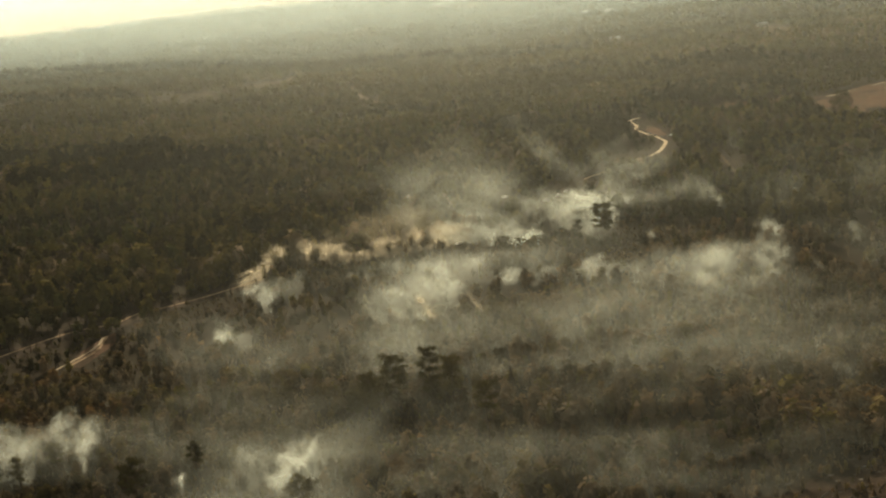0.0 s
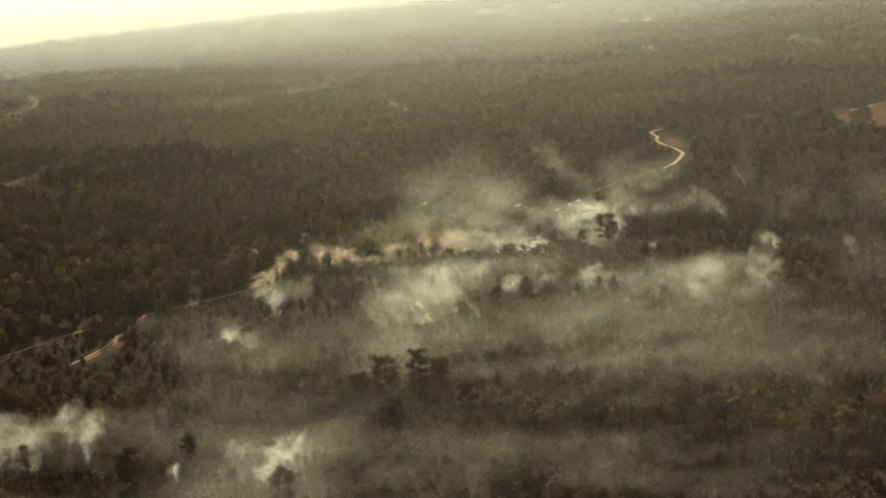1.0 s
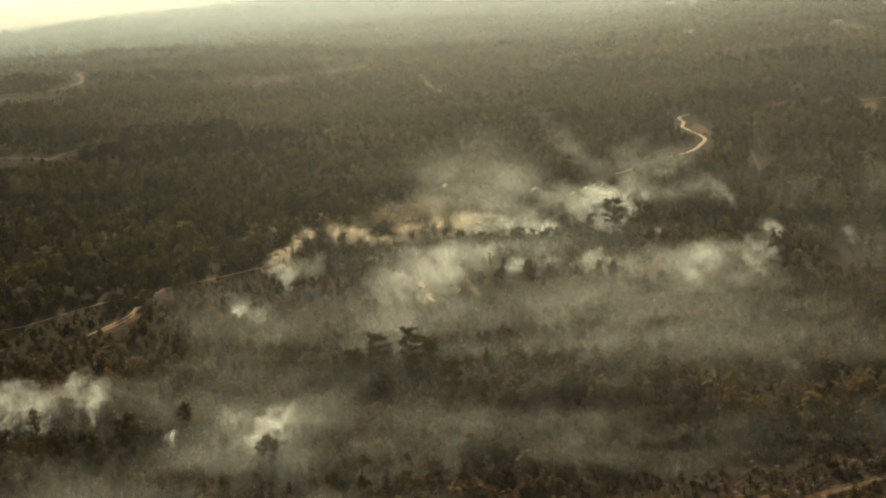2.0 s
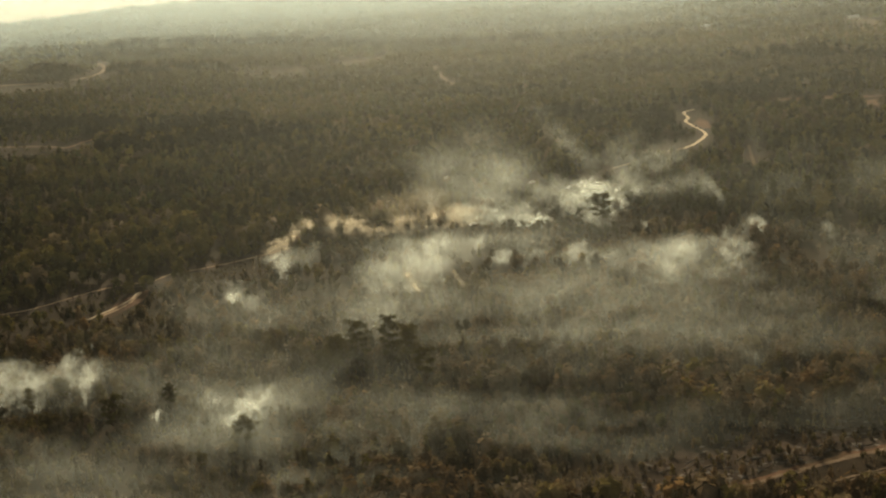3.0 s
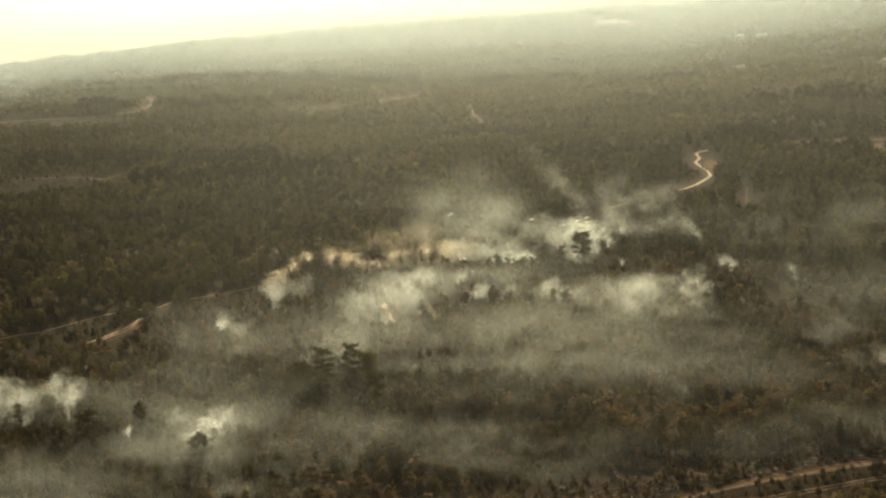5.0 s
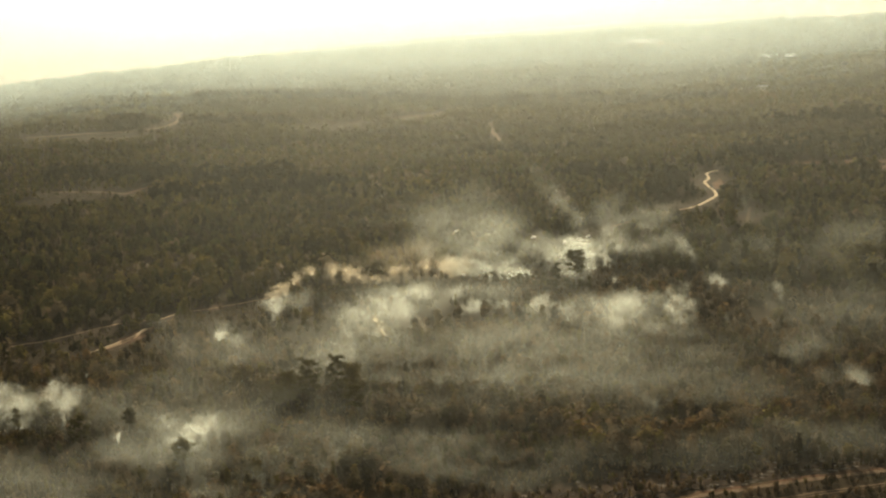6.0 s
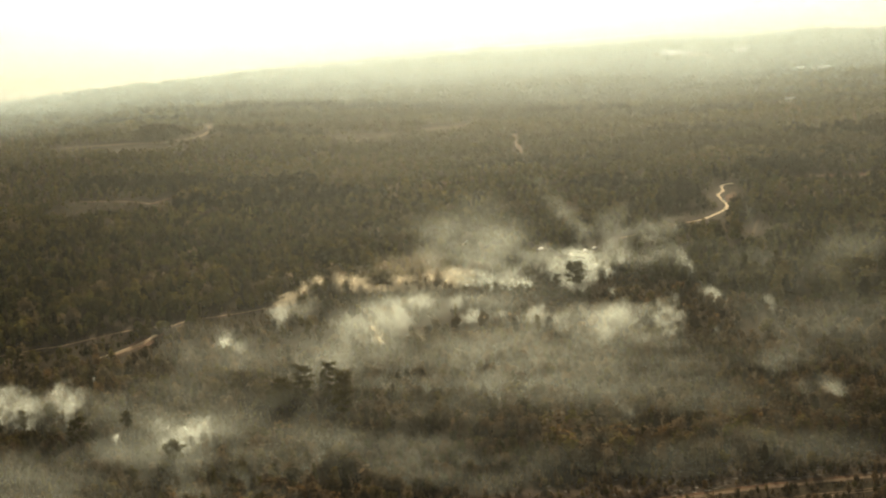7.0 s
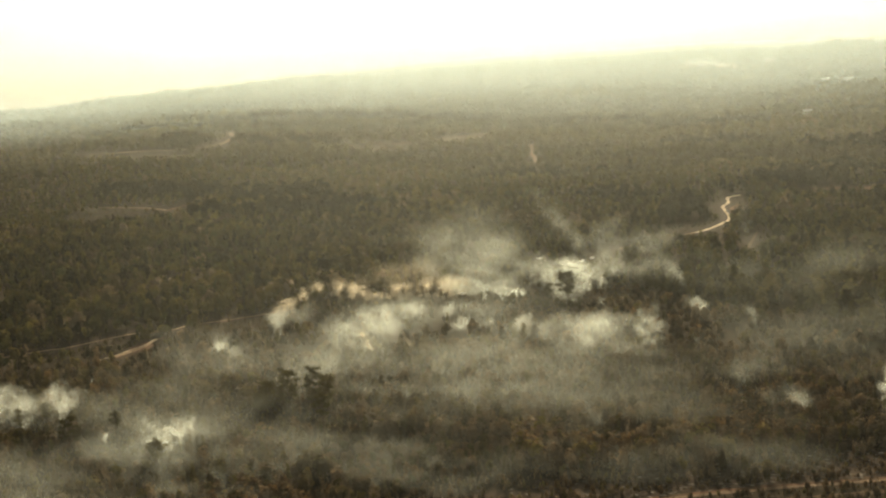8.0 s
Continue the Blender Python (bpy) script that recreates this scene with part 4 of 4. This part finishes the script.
def pickup(x, y, yaw, paint, label):
    root = new("pickup_truck")
    root.matrix_world = pose(x, y, float(ground_z(x, y)) + 0.14, 0, 0, yaw)
    tagged(root, label, "truck", group="vehicles on the sand road")
    put("body", box(5.3, 1.9, 0.75, 0, 0, 0.45, 0.97), paint, root)
    cabin = put("cab", box(2.1, 1.75, 0.75, 0.35, 0, 1.2, 0.8), paint, root)
    put("windscreen", box(0.08, 1.3, 0.45, 1.24, 0, 1.3, 0.95, 0.02), PANE, cabin)
    put("rear_window", box(0.08, 1.3, 0.4, -0.58, 0, 1.32, 0.95, 0.02), PANE, cabin)
    for wx in (-1.6, 1.65):
        for wy in (-0.85, 0.85):
            bm = bmesh.new()
            bmesh.ops.create_cone(bm, cap_ends=True, segments=14, radius1=0.4, radius2=0.4, depth=0.26, matrix=pose(wx, wy, 0.4, 90, 0, 0))
            put("wheel", bm, RUBBER, root)
    return root


pickup(187, 1126, 80, DARK_PAINT, "dark pickup truck parked on the sand road")
pickup(189.5, 1110, 95, DARK_PAINT, "dark pickup truck beside another on the sand road")
pickup(193, 1094, 60, DARK_PAINT, "dark pickup truck at the edge of the sand road")
pickup(202, 1100, 20, WHITE_PAINT, "white pickup truck on the verge of the sand road")
pickup(60, 857, 35, WHITE_PAINT, "white pickup truck on the earthy road behind the smoke")
pickup(70.5, 871, 50, WHITE_PAINT, "white pickup truck on the earthy road behind the smoke")
pickup(78, 881, 55, WHITE_PAINT, "white pickup truck on the earthy road behind the smoke")
pickup(30, 884, 15, WHITE_PAINT, "white pickup truck in a clearing behind the smoke")
pickup(-8, 748, 30, WHITE_PAINT, "white pickup truck beside the fire line")
pickup(-47, 925, 70, WHITE_PAINT, "pale pickup truck in a narrow sandy clearing")


# ---- far buildings ----
def house(x, y, wide, deep, high, yaw, label):
    root = new("house")
    root.matrix_world = pose(x, y, float(ground_z(x, y)) + 0.4, 0, 0, yaw)
    tagged(root, label, "house", group="far buildings")
    wall = put("wall", box(wide, deep, high, 0, 0, -1.0, 1.0, 0.05), SIDING, root)
    bm = bmesh.new()
    w, d, r = wide / 2 + 0.5, deep / 2 + 0.6, deep * 0.28
    vs = [bm.verts.new(c) for c in ((-w, -d, high - 1.1), (w, -d, high - 1.1), (w, d, high - 1.1), (-w, d, high - 1.1), (-w, 0, high - 1.1 + r), (w, 0, high - 1.1 + r))]
    for f in ((0, 1, 5, 4), (2, 3, 4, 5), (1, 2, 5), (3, 0, 4), (3, 2, 1, 0)):
        bm.faces.new([vs[i] for i in f])
    put("roof", bm, ROOFING, root, "pale metal roof")
    n = max(2, int(wide / 5))
    for k in range(n):
        wx = (k + 0.5) / n * wide - wide / 2
        put("window" if k != n // 2 else "door", box(1.3, 0.12, 1.4 if k != n // 2 else 2.1, wx, -deep / 2 - 0.02, 0.6 if k != n // 2 else -0.2, 1.0, 0.02), PANE, wall)
    return root


for x, y, w, d, h, yaw in [(-30, 2372, 22, 10, 5, 8), (-58, 2368, 16, 10, 5, -12), (66, 2240, 14, 9, 5, 20), (-425, 2440, 16, 10, 5, 5), (-400, 2452, 12, 9, 5, 30), (304, 2140, 18, 10, 5, 0),
                           (545, 2030, 16, 10, 5, 15), (0, 4005, 70, 24, 9, 4), (60, 4015, 30, 20, 8, 0), (240, 4040, 40, 20, 8, 0), (390, 3270, 22, 12, 6, 0), (450, 3262, 26, 12, 6, 12), (-774, 2262, 20, 10, 5, 0)]:
    house(x, y, w, d, h, yaw, "pale low building with a metal roof in the far woods")

# ---- ash and fallen logs above the lane ----
rng = np.random.default_rng(91)
for k in range(110):
    x, y = rng.uniform(60, 300), 0
    y = np.interp(x, [60, 117, 153, 188, 224, 260, 300], [301, 328, 345, 359, 372, 384, 396]) + rng.uniform(5, 40)
    ln, a = rng.uniform(3, 11), rng.uniform(-0.5, 0.9)
    q = [(x + u * ln * math.cos(a), y + u * ln * math.sin(a), float(ground_z(x + u * ln * math.cos(a), y + u * ln * math.sin(a))) + 0.16) for u in (-0.5, 0.0, 0.5)]
    pts = np.array(q)
    v = []
    for c, r in zip(pts, (0.2, 0.17, 0.12)):
        b = np.linspace(0, 2 * np.pi, 6, endpoint=False)
        v.append(np.column_stack([c[0] - math.sin(a) * r * np.cos(b), c[1] + math.cos(a) * r * np.cos(b), c[2] + r * np.sin(b)]))
    f = [(i * 6 + j, i * 6 + (j + 1) % 6, i * 6 + 6 + (j + 1) % 6, i * 6 + 6 + j) for i in range(2) for j in range(6)]
    log = new("fallen_log", mesh_from("fallen_log", np.concatenate(v), f, 4, ASH, smooth=True))
    tagged(log, "ash-grey burnt log lying on charred ground", "log", group="burnt logs above the lane")

# ---- patches of pale ash on the charred ground ----
vs, fs = [], []
for k in range(460):
    x = rng.uniform(50, 310)
    y = np.interp(x, [50, 117, 153, 188, 224, 260, 310], [296, 328, 345, 359, 372, 384, 399]) + 4 + abs(rng.normal(0, 18))
    n, r0 = 9, rng.uniform(0.25, 1.1)
    a = np.linspace(0, 2 * np.pi, n, endpoint=False)
    rr = r0 * rng.uniform(0.5, 1.2, n)
    ex, ey = x + 1.8 * rr * np.cos(a), y + rr * np.sin(a)
    fs += [(len(vs), len(vs) + 1 + i, len(vs) + 1 + (i + 1) % n) for i in range(n)]
    vs.append((x, y, float(ground_z(x, y)) + 0.12))
    vs += list(zip(ex.tolist(), ey.tolist(), (ground_z(ex, ey) + 0.04).tolist()))
tagged(new("ash_patch", mesh_from("ash_patch", np.array(vs), np.array(fs), 3, ASH)), "pale grey ash lying in patches on charred ground", "ash", kind="stuff")


# ---- dead snags in the smoke ----
SNAGS = [(-216, 470, 13), (-209, 472, 12), (-186, 452, 9), (-40, 500, 14), (12, 520, 12), (60, 545, 11), (-92, 470, 12), (-142, 470, 11), (-160, 410, 12), (-28, 430, 13), (20, 410, 12), (-96, 380, 11)]
for u in np.linspace(0.04, 0.96, 30):
    w = rng.uniform(-13, -3) if rng.random() < 0.7 else rng.uniform(4, 9)
    SNAGS.append((float(np.interp(u, np.linspace(0, 1, len(FIREBREAK)), [p[0] for p in FIREBREAK])) - 0.6 * w, float(np.interp(u, np.linspace(0, 1, len(FIREBREAK)), [p[1] for p in FIREBREAK])) + 0.8 * w, float(rng.uniform(6, 12))))
for k, (x, y, h) in enumerate(SNAGS):
    rg = np.random.default_rng(300 + k)
    root = new("dead_tree")
    root.location = (x, y, float(ground_z(x, y)) - 0.3)
    tagged(root, "bare dead tree with a charred leaning stem", "tree", group="dead snags")
    lx, ly = rg.uniform(-1.6, 1.6, 2)
    v, f = tube([(0, 0, 0), (lx * 0.4, ly * 0.4, h * 0.45), (lx, ly, h)], [0.26, 0.18, 0.05], 7)
    part("trunk", mesh_from("trunk", v, f, 4, BARK, smooth=True), root)
    for j in range(6):
        z = h * (0.45 + 0.09 * j)
        a, ln = rg.uniform(0, 6.28), rg.uniform(1.2, 2.6)
        c = np.array([lx * z / h, ly * z / h, z])
        v, f = tube([c, c + np.array([math.cos(a) * ln, math.sin(a) * ln, ln * 0.8])], [0.09, 0.02], 5)
        part("limb", mesh_from("limb", v, f, 4, BARK, smooth=True), root)
